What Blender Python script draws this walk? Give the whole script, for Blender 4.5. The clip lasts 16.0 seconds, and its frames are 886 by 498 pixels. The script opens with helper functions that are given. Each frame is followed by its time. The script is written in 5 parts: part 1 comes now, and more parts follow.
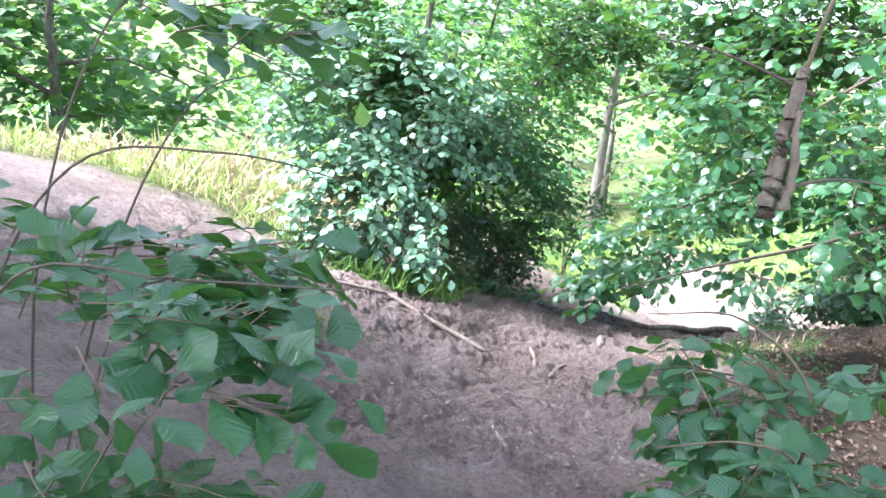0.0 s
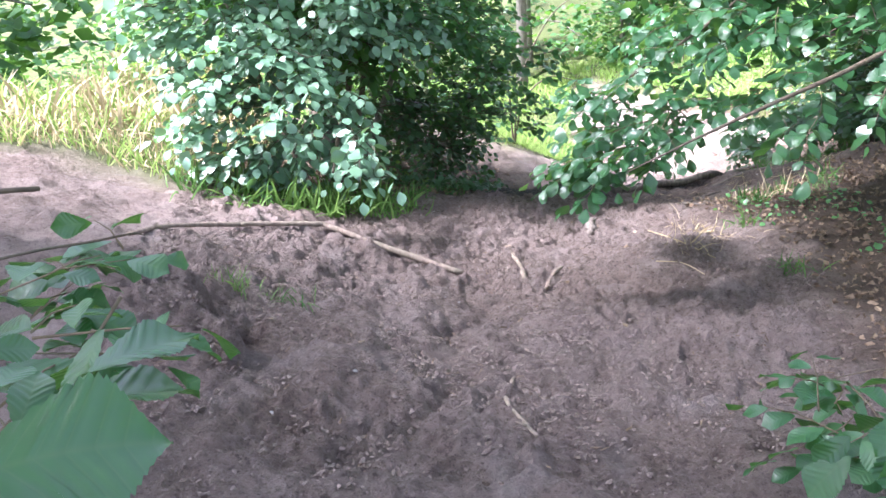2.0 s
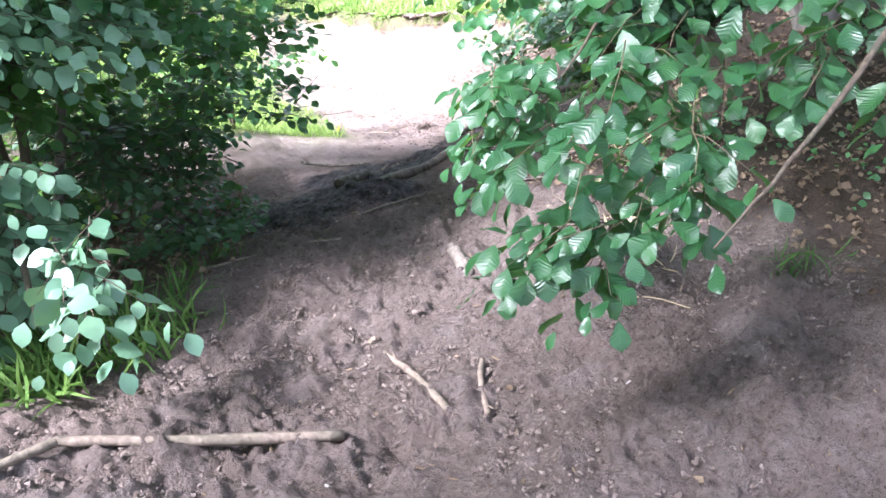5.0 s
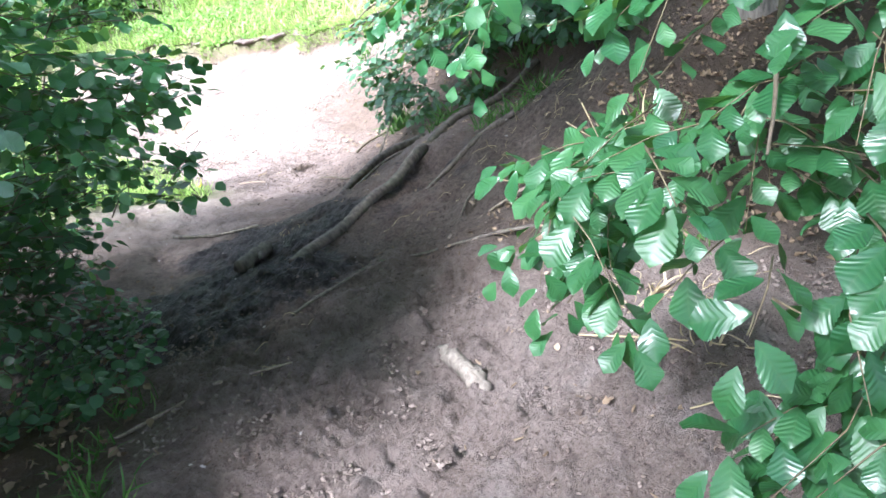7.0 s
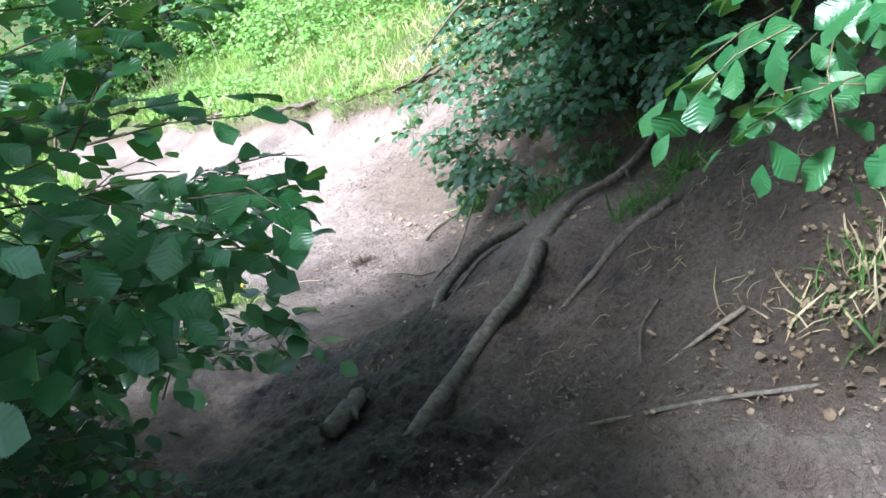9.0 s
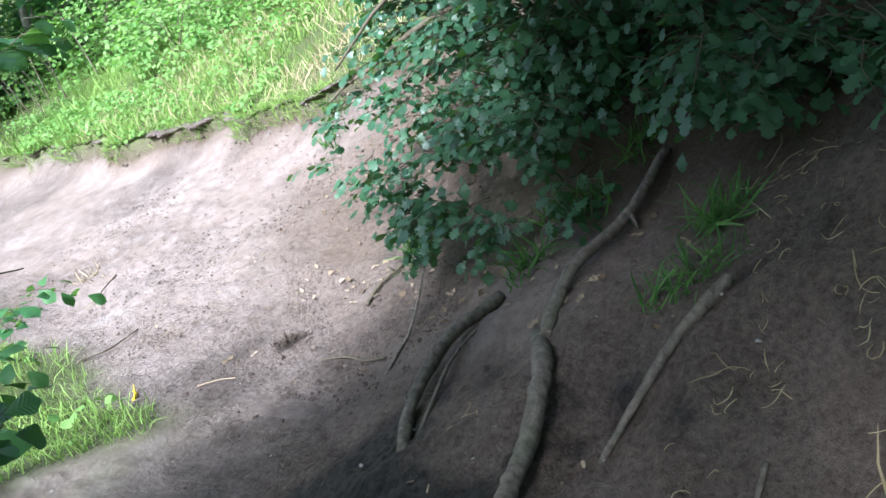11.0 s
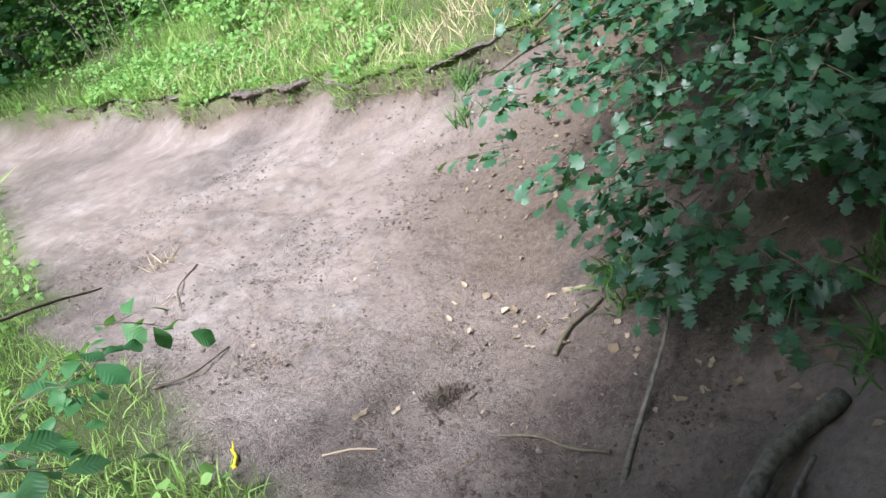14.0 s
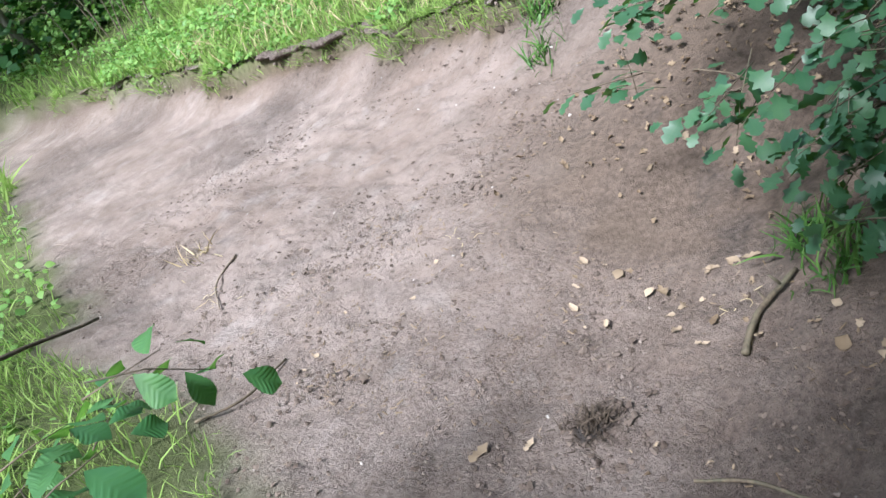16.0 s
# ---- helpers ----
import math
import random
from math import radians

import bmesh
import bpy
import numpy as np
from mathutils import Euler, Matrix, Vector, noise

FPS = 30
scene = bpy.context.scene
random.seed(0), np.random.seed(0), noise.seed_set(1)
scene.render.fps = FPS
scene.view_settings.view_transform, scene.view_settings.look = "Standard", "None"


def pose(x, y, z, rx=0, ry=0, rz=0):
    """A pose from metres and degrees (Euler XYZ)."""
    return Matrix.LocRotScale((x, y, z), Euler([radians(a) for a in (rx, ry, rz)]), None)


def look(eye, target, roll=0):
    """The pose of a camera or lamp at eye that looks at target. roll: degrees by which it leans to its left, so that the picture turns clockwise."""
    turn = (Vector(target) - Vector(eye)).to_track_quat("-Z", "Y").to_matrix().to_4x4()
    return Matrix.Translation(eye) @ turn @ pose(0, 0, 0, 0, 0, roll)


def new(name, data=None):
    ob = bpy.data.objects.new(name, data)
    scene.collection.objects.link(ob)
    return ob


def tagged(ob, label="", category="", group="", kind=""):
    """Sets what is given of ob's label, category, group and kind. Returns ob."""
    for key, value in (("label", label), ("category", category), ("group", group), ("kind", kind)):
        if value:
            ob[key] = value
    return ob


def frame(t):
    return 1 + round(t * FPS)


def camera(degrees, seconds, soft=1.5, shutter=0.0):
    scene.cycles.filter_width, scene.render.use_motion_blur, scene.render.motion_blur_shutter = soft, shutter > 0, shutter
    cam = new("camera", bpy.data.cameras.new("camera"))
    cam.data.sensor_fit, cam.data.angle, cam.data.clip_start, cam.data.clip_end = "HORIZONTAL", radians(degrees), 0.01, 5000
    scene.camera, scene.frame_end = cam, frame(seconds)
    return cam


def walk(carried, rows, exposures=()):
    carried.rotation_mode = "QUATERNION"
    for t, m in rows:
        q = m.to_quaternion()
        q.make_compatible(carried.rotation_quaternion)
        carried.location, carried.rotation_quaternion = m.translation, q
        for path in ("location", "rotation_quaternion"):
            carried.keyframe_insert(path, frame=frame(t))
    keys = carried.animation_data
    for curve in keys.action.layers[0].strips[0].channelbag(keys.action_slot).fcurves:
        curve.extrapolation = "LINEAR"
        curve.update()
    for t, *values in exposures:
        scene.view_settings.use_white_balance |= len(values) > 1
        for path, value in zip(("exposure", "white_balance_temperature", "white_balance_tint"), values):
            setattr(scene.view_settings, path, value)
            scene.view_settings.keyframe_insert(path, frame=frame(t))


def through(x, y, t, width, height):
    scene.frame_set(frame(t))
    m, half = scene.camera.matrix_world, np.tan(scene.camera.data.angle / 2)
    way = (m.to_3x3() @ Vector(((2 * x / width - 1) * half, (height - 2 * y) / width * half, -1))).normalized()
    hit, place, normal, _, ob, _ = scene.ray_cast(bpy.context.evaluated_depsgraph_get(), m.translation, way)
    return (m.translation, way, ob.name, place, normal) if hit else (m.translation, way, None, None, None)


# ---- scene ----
cam = camera(56.7, 16.0)
METRES, EYE, TILT, LEAN, TURN = 9.5, 1.5, -15.9, -8.0, 0.0
ROWS = [
    (0.0, 0.0, 0.0, 0.0, 0.0, 0.0, -0.0),
    (0.5, 0.0057, 0.0237, 0.0004, -3.84, -0.66, 9.18),
    (1.0, 0.005, 0.0596, 0.0076, -6.17, -2.16, 11.86),
    (1.5, 0.0035, 0.0881, 0.0096, -0.86, -3.03, 11.47),
    (2.0, -0.0028, 0.1259, 0.014, -5.04, -9.19, 11.0),
    (2.5, 0.0004, 0.1602, 0.0261, -6.06, -9.71, 10.72),
    (3.0, 0.0015, 0.1967, 0.0324, -15.15, -12.37, 11.95),
    (5.5, -0.0099, 0.3661, 0.0619, -34.42, -24.09, 22.7),
    (6.0, -0.0074, 0.3955, 0.0678, -38.83, -26.96, 23.61),
    (6.5, 0.0057, 0.4193, 0.0707, -39.92, -27.94, 25.31),
    (7.0, 0.0066, 0.4406, 0.0739, -45.68, -27.16, 25.7),
    (7.5, 0.0134, 0.4706, 0.0781, -49.81, -23.38, 27.19),
    (8.0, 0.0216, 0.5051, 0.0794, -46.5, -20.98, 27.04),
    (10.5, 0.1158, 0.6493, 0.0822, -51.35, -29.93, 29.03),
    (11.0, 0.1395, 0.6704, 0.0816, -54.87, -29.37, 30.78),
    (11.5, 0.1619, 0.695, 0.0831, -48.42, -26.11, 32.78),
    (12.0, 0.1778, 0.7285, 0.0807, -49.3, -24.36, 33.47),
    (12.5, 0.1842, 0.7547, 0.0806, -51.09, -24.85, 32.03),
    (13.0, 0.1932, 0.7744, 0.0796, -47.35, -26.48, 32.63),
    (13.5, 0.1953, 0.8013, 0.0781, -49.3, -28.2, 29.63),
    (14.0, 0.1887, 0.8158, 0.0798, -49.52, -28.42, 28.34),
    (14.5, 0.2022, 0.8359, 0.0712, -46.05, -26.73, 29.72),
    (15.0, 0.2192, 0.8513, 0.066, -46.02, -28.57, 32.9),
    (15.5, 0.2252, 0.8882, 0.0547, -48.4, -29.18, 32.51),
    (16.0, 0.2233, 0.9088, 0.0565, -49.57, -30.82, 32.83),
]
walk(cam, [(t, pose(0, 0, EYE, TILT, LEAN, TURN) @ pose(METRES * x, METRES * y, METRES * z, 90 + pitch, roll, yaw)) for t, x, y, z, yaw, pitch, roll in ROWS],
     exposures=[(0.0, 3.15, 5650, 22), (1.0, 2.98, 5750, 24), (3.0, 2.97, 5750, 27), (6.5, 2.9, 5600, 18), (8.5, 2.45, 5450, 11), (10.5, 2.08, 5400, 10), (13.0, 1.72, 5600, 11), (16.0, 1.5, 5700, 10)])

# ---- world and sun ----
SUN_UP, SUN_FROM = 52.0, 273.0      # degrees above the horizon, compass bearing (clockwise from +y)
world = bpy.data.worlds.new("sky")
scene.world = world
world.use_nodes = True
wn = world.node_tree
sky = wn.nodes.new("ShaderNodeTexSky")
sky.sky_type, sky.sun_disc = "NISHITA", False
sky.sun_elevation, sky.sun_rotation = radians(SUN_UP), radians(SUN_FROM)
sky.dust_density, sky.air_density, sky.ozone_density = 2.0, 1.0, 1.0
haze = wn.nodes.new("ShaderNodeHueSaturation")
haze.inputs["Saturation"].default_value = 0.5
wn.links.new(sky.outputs[0], haze.inputs["Color"])
wn.links.new(haze.outputs[0], wn.nodes["Background"].inputs[0])
wn.nodes["Background"].inputs[1].default_value = 0.088
sun = new("sun", bpy.data.lights.new("sun", "SUN"))
sun.data.energy, sun.data.angle, sun.data.color = 4.3, radians(12), (1.0, 0.97, 0.92)
bearing = radians(SUN_FROM)
sun.matrix_world = look((30 * math.sin(bearing) * math.cos(radians(SUN_UP)), 30 * math.cos(bearing) * math.cos(radians(SUN_UP)), 30 * math.sin(radians(SUN_UP))), (0, 0, 0))


# ---- materials ----
def material(name):
    m = bpy.data.materials.new(name)
    m.use_nodes = True
    nt = m.node_tree
    return m, nt, nt.nodes["Principled BSDF"]


def mix_rgb(nt, fac, a, b, blend="MIX"):
    n = nt.nodes.new("ShaderNodeMix")
    n.data_type, n.blend_type = "RGBA", blend
    for socket, value in ((n.inputs[0], fac), (n.inputs[6], a), (n.inputs[7], b)):
        if hasattr(value, "links"):
            nt.links.new(value, socket)
        elif isinstance(value, (int, float)):
            socket.default_value = value
        else:
            socket.default_value = (*value, 1)
    return n.outputs[2]


def noise_tex(nt, scale, detail=4.0, rough=0.6, vector=None):
    n = nt.nodes.new("ShaderNodeTexNoise")
    n.inputs["Scale"].default_value, n.inputs["Detail"].default_value, n.inputs["Roughness"].default_value = scale, detail, rough
    if vector is None:
        vector = nt.nodes.new("ShaderNodeNewGeometry").outputs["Position"]
    nt.links.new(vector, n.inputs["Vector"])
    return n.outputs["Fac"]


def ramp(nt, fac, lo, hi, a=0.0, b=1.0):
    n = nt.nodes.new("ShaderNodeMapRange")
    n.inputs[1].default_value, n.inputs[2].default_value, n.inputs[3].default_value, n.inputs[4].default_value = lo, hi, a, b
    nt.links.new(fac, n.inputs[0])
    return n.outputs[0]


def bump(nt, bsdf, height, strength, distance):
    n = nt.nodes.new("ShaderNodeBump")
    n.inputs["Strength"].default_value, n.inputs["Distance"].default_value = strength, distance
    nt.links.new(height, n.inputs["Height"])
    nt.links.new(n.outputs[0], bsdf.inputs["Normal"])
    return n.outputs[0]


def math_node(nt, op, a, b=None):
    n = nt.nodes.new("ShaderNodeMath")
    n.operation = op
    for i, v in enumerate((a, b)):
        if v is None:
            continue
        if hasattr(v, "links"):
            nt.links.new(v, n.inputs[i])
        else:
            n.inputs[i].default_value = v
    return n.outputs[0]


def cell_tex(nt, scale, feature="F1"):
    n = nt.nodes.new("ShaderNodeTexVoronoi")
    n.feature = feature
    n.inputs["Scale"].default_value = scale
    nt.links.new(nt.nodes.new("ShaderNodeNewGeometry").outputs["Position"], n.inputs["Vector"])
    return n.outputs["Distance"]


def soil_material():
    m, nt, b = material("trodden_soil")
    at = nt.nodes.new("ShaderNodeAttribute")
    at.attribute_name = "cover"
    sep = nt.nodes.new("ShaderNodeSeparateColor")
    nt.links.new(at.outputs["Color"], sep.inputs[0])
    loose = at.outputs["Alpha"]                                         # 1 on kicked-up soil, low where it is trodden smooth
    big = noise_tex(nt, 0.8, 4, 0.6)
    mid = noise_tex(nt, 6.0, 5, 0.65)
    grain = noise_tex(nt, 75.0, 5, 0.75)
    clods = noise_tex(nt, 34.0, 6, 0.72)
    dust = noise_tex(nt, 260.0, 3, 0.7)
    smear = noise_tex(nt, 2.6, 6, 0.72)
    specks = cell_tex(nt, 17.0)
    col = mix_rgb(nt, ramp(nt, big, 0.36, 0.64), (0.232, 0.181, 0.156), (0.33, 0.27, 0.243))
    col = mix_rgb(nt, ramp(nt, mid, 0.4, 0.62, 0.0, 0.5), col, (0.178, 0.131, 0.108))
    col = mix_rgb(nt, ramp(nt, smear, 0.52, 0.66, 0.0, 0.5), col, (0.15, 0.125, 0.112))
    # shade in the clod pits and light on their tops, put into the colour
    pit_shade = math_node(nt, "MULTIPLY", ramp(nt, clods, 0.38, 0.46, 0.8, 0.0), math_node(nt, "ADD", math_node(nt, "MULTIPLY", loose, 0.5), 0.06))
    col = mix_rgb(nt, pit_shade, col, (0.055, 0.038, 0.03))
    top_light = math_node(nt, "MULTIPLY", ramp(nt, clods, 0.53, 0.62, 0.0, 0.6), math_node(nt, "ADD", math_node(nt, "MULTIPLY", loose, 0.5), 0.1))
    col = mix_rgb(nt, top_light, col, (0.4, 0.34, 0.31))
    col = mix_rgb(nt, ramp(nt, specks, 0.05, 0.11, 0.55, 0.0), col, (0.08, 0.058, 0.047))
    # shade between the grains, painted in by noise
    gap_shade = math_node(nt, "MULTIPLY", ramp(nt, grain, 0.36, 0.45, 0.7, 0.0), math_node(nt, "ADD", math_node(nt, "MULTIPLY", loose, 0.8), 0.2))
    col = mix_rgb(nt, gap_shade, col, (0.06, 0.043, 0.035))
    scuff = math_node(nt, "MULTIPLY", ramp(nt, noise_tex(nt, 13.0, 6, 0.75), 0.56, 0.66, 0.0, 0.62), ramp(nt, noise_tex(nt, 1.7, 3, 0.6), 0.42, 0.6))
    col = mix_rgb(nt, scuff, col, (0.085, 0.064, 0.053))                # kicked-up dark patches
    col = mix_rgb(nt, ramp(nt, noise_tex(nt, 3.7, 4, 0.6), 0.56, 0.7, 0.0, 0.4), col, (0.38, 0.335, 0.315))
    col = mix_rgb(nt, ramp(nt, dust, 0.3, 0.7, 0.3, 0.0), col, (0.08, 0.06, 0.05))
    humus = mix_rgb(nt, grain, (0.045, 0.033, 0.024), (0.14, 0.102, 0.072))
    col = mix_rgb(nt, sep.outputs[0], col, humus)                       # leaf mould, and the shade painted under the turf lip
    turf = mix_rgb(nt, mid, (0.06, 0.085, 0.022), (0.12, 0.14, 0.05))
    col = mix_rgb(nt, sep.outputs[1], col, turf)                        # turf
    damp_shaded = mix_rgb(nt, ramp(nt, clods, 0.38, 0.62), (0.058, 0.041, 0.032), (0.16, 0.116, 0.092))
    col = mix_rgb(nt, sep.outputs[2], col, damp_shaded)                        # moist brown earth, and painted shade
    wet_shaded = mix_rgb(nt, ramp(nt, clods, 0.4, 0.62), (0.018, 0.016, 0.016), (0.068, 0.058, 0.055))
    col = mix_rgb(nt, ramp(nt, math_node(nt, "ADD", sep.outputs[2], ramp(nt, smear, 0.3, 0.7, -0.22, 0.16)), 0.62, 0.95), col, wet_shaded)    # wet black earth, and the deepest painted shade
    nt.links.new(col, b.inputs["Base Color"])
    nt.links.new(ramp(nt, sep.outputs[2], 0.3, 1.0, 0.92, 0.58), b.inputs["Roughness"])
    b.inputs["Specular IOR Level"].default_value = 0.25
    h = math_node(nt, "ADD", math_node(nt, "MULTIPLY", clods, 1.5), math_node(nt, "MULTIPLY", noise_tex(nt, 120, 4, 0.75), 0.8))
    h = math_node(nt, "MULTIPLY", h, math_node(nt, "ADD", math_node(nt, "MULTIPLY", loose, 0.8), 0.3))
    bump(nt, b, h, 1.0, 0.03)
    return m


def leaf_material(name, top, young, under, gloss=0.38, through=0.35, spec=0.5, vein=1.0):
    m, nt, b = material(name)
    uv = nt.nodes.new("ShaderNodeUVMap")
    sep = nt.nodes.new("ShaderNodeSeparateXYZ")
    nt.links.new(uv.outputs[0], sep.inputs[0])
    across = math_node(nt, "ABSOLUTE", math_node(nt, "SUBTRACT", sep.outputs[0], 0.5))
    rib = math_node(nt, "ABSOLUTE", math_node(nt, "SINE", math_node(nt, "MULTIPLY", sep.outputs[1], 24.3)))
    line = ramp(nt, rib, 0.0, 0.28, 1.0, 0.0)
    mid = ramp(nt, across, 0.0, 0.03, 1.0, 0.0)
    veins = math_node(nt, "MAXIMUM", line, mid)
    info = nt.nodes.new("ShaderNodeObjectInfo").outputs["Random"]
    isle = nt.nodes.new("ShaderNodeNewGeometry").outputs["Random Per Island"]
    rand = math_node(nt, "FRACT", math_node(nt, "ADD", info, isle))
    col = mix_rgb(nt, ramp(nt, rand, 0.0, 1.0), top, young)
    col = mix_rgb(nt, math_node(nt, "MULTIPLY", ramp(nt, noise_tex(nt, 35, 3), 0.35, 0.7), 0.5), col, under)
    col = mix_rgb(nt, math_node(nt, "MULTIPLY", veins, 0.1 * vein), col, (0.2, 0.26, 0.1))
    nt.links.new(col, b.inputs["Base Color"])
    rough = math_node(nt, "ADD", gloss, math_node(nt, "MULTIPLY", rand, 0.15))
    nt.links.new(rough, b.inputs["Roughness"])
    b.inputs["Specular IOR Level"].default_value = spec
    wave = math_node(nt, "ADD", rib, math_node(nt, "MULTIPLY", noise_tex(nt, 90, 2), 0.4))
    normal = bump(nt, b, wave, 0.07 * vein, 0.002)
    tr = nt.nodes.new("ShaderNodeBsdfTranslucent")
    nt.links.new(mix_rgb(nt, 0.65, col, (0.17, 0.36, 0.03)), tr.inputs[0])
    nt.links.new(normal, tr.inputs["Normal"])
    mx = nt.nodes.new("ShaderNodeMixShader")
    mx.inputs[0].default_value = through
    nt.links.new(b.outputs[0], mx.inputs[1])
    nt.links.new(tr.outputs[0], mx.inputs[2])
    nt.links.new(mx.outputs[0], nt.nodes["Material Output"].inputs[0])
    return m


def bark_material(name, dark, light, scale=30.0, rough=0.85, strength=0.8):
    m, nt, b = material(name)
    tc = nt.nodes.new("ShaderNodeTexCoord")
    mp = nt.nodes.new("ShaderNodeMapping")
    mp.inputs["Scale"].default_value = (1, 1, 0.25)
    nt.links.new(tc.outputs["Object"], mp.inputs[0])
    a = noise_tex(nt, scale, 5, 0.65, mp.outputs[0])
    c = noise_tex(nt, scale * 0.15, 3)
    col = mix_rgb(nt, ramp(nt, a, 0.35, 0.65), dark, light)
    col = mix_rgb(nt, math_node(nt, "MULTIPLY", ramp(nt, c, 0.45, 0.7), 0.45), col, (0.09, 0.1, 0.06))
    nt.links.new(col, b.inputs["Base Color"])
    b.inputs["Roughness"].default_value = rough
    bump(nt, b, a, strength, 0.012)
    return m


def plain_material(name, a, b2, scale=40.0, rough=0.9, through=0.0):
    m, nt, b = material(name)
    isle = nt.nodes.new("ShaderNodeNewGeometry").outputs["Random Per Island"]
    info = nt.nodes.new("ShaderNodeObjectInfo").outputs["Random"]
    rand = math_node(nt, "FRACT", math_node(nt, "ADD", info, isle))
    col = mix_rgb(nt, rand, a, b2)
    col = mix_rgb(nt, math_node(nt, "MULTIPLY", noise_tex(nt, scale, 4), 0.5), col, tuple(0.55 * v for v in a))
    nt.links.new(col, b.inputs["Base Color"])
    b.inputs["Roughness"].default_value = rough
    b.inputs["Specular IOR Level"].default_value = 0.3
    if through:
        tr = nt.nodes.new("ShaderNodeBsdfTranslucent")
        nt.links.new(col, tr.inputs[0])
        mx = nt.nodes.new("ShaderNodeMixShader")
        mx.inputs[0].default_value = through
        nt.links.new(b.outputs[0], mx.inputs[1])
        nt.links.new(tr.outputs[0], mx.inputs[2])
        nt.links.new(mx.outputs[0], nt.nodes["Material Output"].inputs[0])
    return m


SOIL = soil_material()
HORNBEAM = leaf_material("hornbeam_leaf", (0.021, 0.1, 0.034), (0.044, 0.155, 0.046), (0.023, 0.094, 0.042), 0.3, 0.3, 0.8)
HAZEL = leaf_material("hazel_leaf", (0.105, 0.225, 0.135), (0.185, 0.335, 0.2), (0.115, 0.235, 0.155), 0.34, 0.22, 0.9, 0.7)
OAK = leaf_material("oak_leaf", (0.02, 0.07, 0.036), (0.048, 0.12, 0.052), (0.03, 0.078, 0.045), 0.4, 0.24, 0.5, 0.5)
# brighter copy of the canopy leaf, with light put into its colour
LITLEAF = leaf_material("lit_canopy_leaf", (0.06, 0.19, 0.07), (0.12, 0.29, 0.1), (0.07, 0.2, 0.09), 0.36, 0.42, 0.6, 0.3)
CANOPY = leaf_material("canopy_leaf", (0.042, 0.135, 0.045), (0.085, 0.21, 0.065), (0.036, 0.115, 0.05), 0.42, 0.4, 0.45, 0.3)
HERB = leaf_material("herb_leaf", (0.14, 0.29, 0.07), (0.28, 0.44, 0.12), (0.14, 0.28, 0.08), 0.5, 0.48, 0.4, 0.4)
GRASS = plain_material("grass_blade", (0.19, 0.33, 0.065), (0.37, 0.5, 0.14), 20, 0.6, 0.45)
# darker and brighter grass copies: shade and light put into the blade colour
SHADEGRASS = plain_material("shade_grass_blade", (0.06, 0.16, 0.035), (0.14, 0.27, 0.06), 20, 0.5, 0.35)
LITGRASS = plain_material("lit_grass_blade", (0.11, 0.24, 0.05), (0.22, 0.36, 0.09), 20, 0.5, 0.4)
STRAW = plain_material("dry_grass", (0.42, 0.33, 0.19), (0.55, 0.47, 0.3), 25, 0.8, 0.2)
DEADLEAF = plain_material("dead_leaf", (0.13, 0.088, 0.055), (0.3, 0.225, 0.15), 30, 0.8, 0.15)
PALELEAF = plain_material("bleached_leaf", (0.25, 0.185, 0.125), (0.42, 0.33, 0.24), 30, 0.8, 0.1)
CRUMB = plain_material("soil_crumb", (0.13, 0.1, 0.083), (0.235, 0.19, 0.166), 60)
DARKCRUMB = plain_material("dark_crumb", (0.07, 0.05, 0.04), (0.15, 0.115, 0.095), 60)
STUBWOOD = bark_material("weathered_stub", (0.1, 0.083, 0.068), (0.245, 0.21, 0.175), 40, 0.85, 1.0)
CHIP = plain_material("wood_chip", (0.22, 0.16, 0.11), (0.4, 0.31, 0.23), 60)
STONE = plain_material("pebble", (0.3, 0.27, 0.25), (0.48, 0.44, 0.41), 40, 0.8)
BARK = bark_material("grey_bark", (0.10, 0.09, 0.075), (0.26, 0.235, 0.2), 26)
TWIG = bark_material("twig_bark", (0.06, 0.045, 0.03), (0.14, 0.105, 0.07), 60, 0.75, 0.3)
GREENTWIG = bark_material("young_twig", (0.11, 0.08, 0.045), (0.2, 0.155, 0.085), 60, 0.7, 0.2)
ROOTBARK = bark_material("root_bark", (0.05, 0.04, 0.034), (0.16, 0.132, 0.108), 34, 0.8, 0.9)
DEADWOOD = bark_material("dead_wood", (0.14, 0.105, 0.08), (0.29, 0.23, 0.18), 40, 0.85, 0.7)
TORN = bark_material("torn_bark", (0.12, 0.09, 0.06), (0.27, 0.215, 0.15), 45, 0.85, 1.0)
HUMUS = plain_material("dark_earth", (0.05, 0.037, 0.027), (0.1, 0.075, 0.055), 50)
YELLOW = plain_material("yellow_flower", (0.65, 0.5, 0.02), (0.75, 0.62, 0.05), 60, 0.7, 0.2)


# ---- shape of the land ----
def sig(v):
    return 1 / (1 + np.exp(-np.clip(v, -40, 40)))


def soft(v, w):
    return w * np.log1p(np.exp(np.clip(v / w, -40, 40)))


def hump(x, y, a, b, s, t):
    return np.exp(-((x - a) / s) ** 2 - ((y - b) / t) ** 2)


def lattice(ix, iy, seed):
    h = np.sin(ix * 127.1 + iy * 311.7 + seed * 74.7) * 43758.5453
    return h - np.floor(h)


def value_noise(x, y, scale, seed, octaves=4):
    out, amp = 0, 1.0
    for o in range(octaves):
        u, v = x * scale, y * scale
        i, j = np.floor(u), np.floor(v)
        f, g = u - i, v - j
        f, g = f * f * (3 - 2 * f), g * g * (3 - 2 * g)
        a, b = lattice(i, j, seed + o), lattice(i + 1, j, seed + o)
        c, d = lattice(i, j + 1, seed + o), lattice(i + 1, j + 1, seed + o)
        out = out + amp * ((a + (b - a) * f) * (1 - g) + (c + (d - c) * f) * g - 0.5)
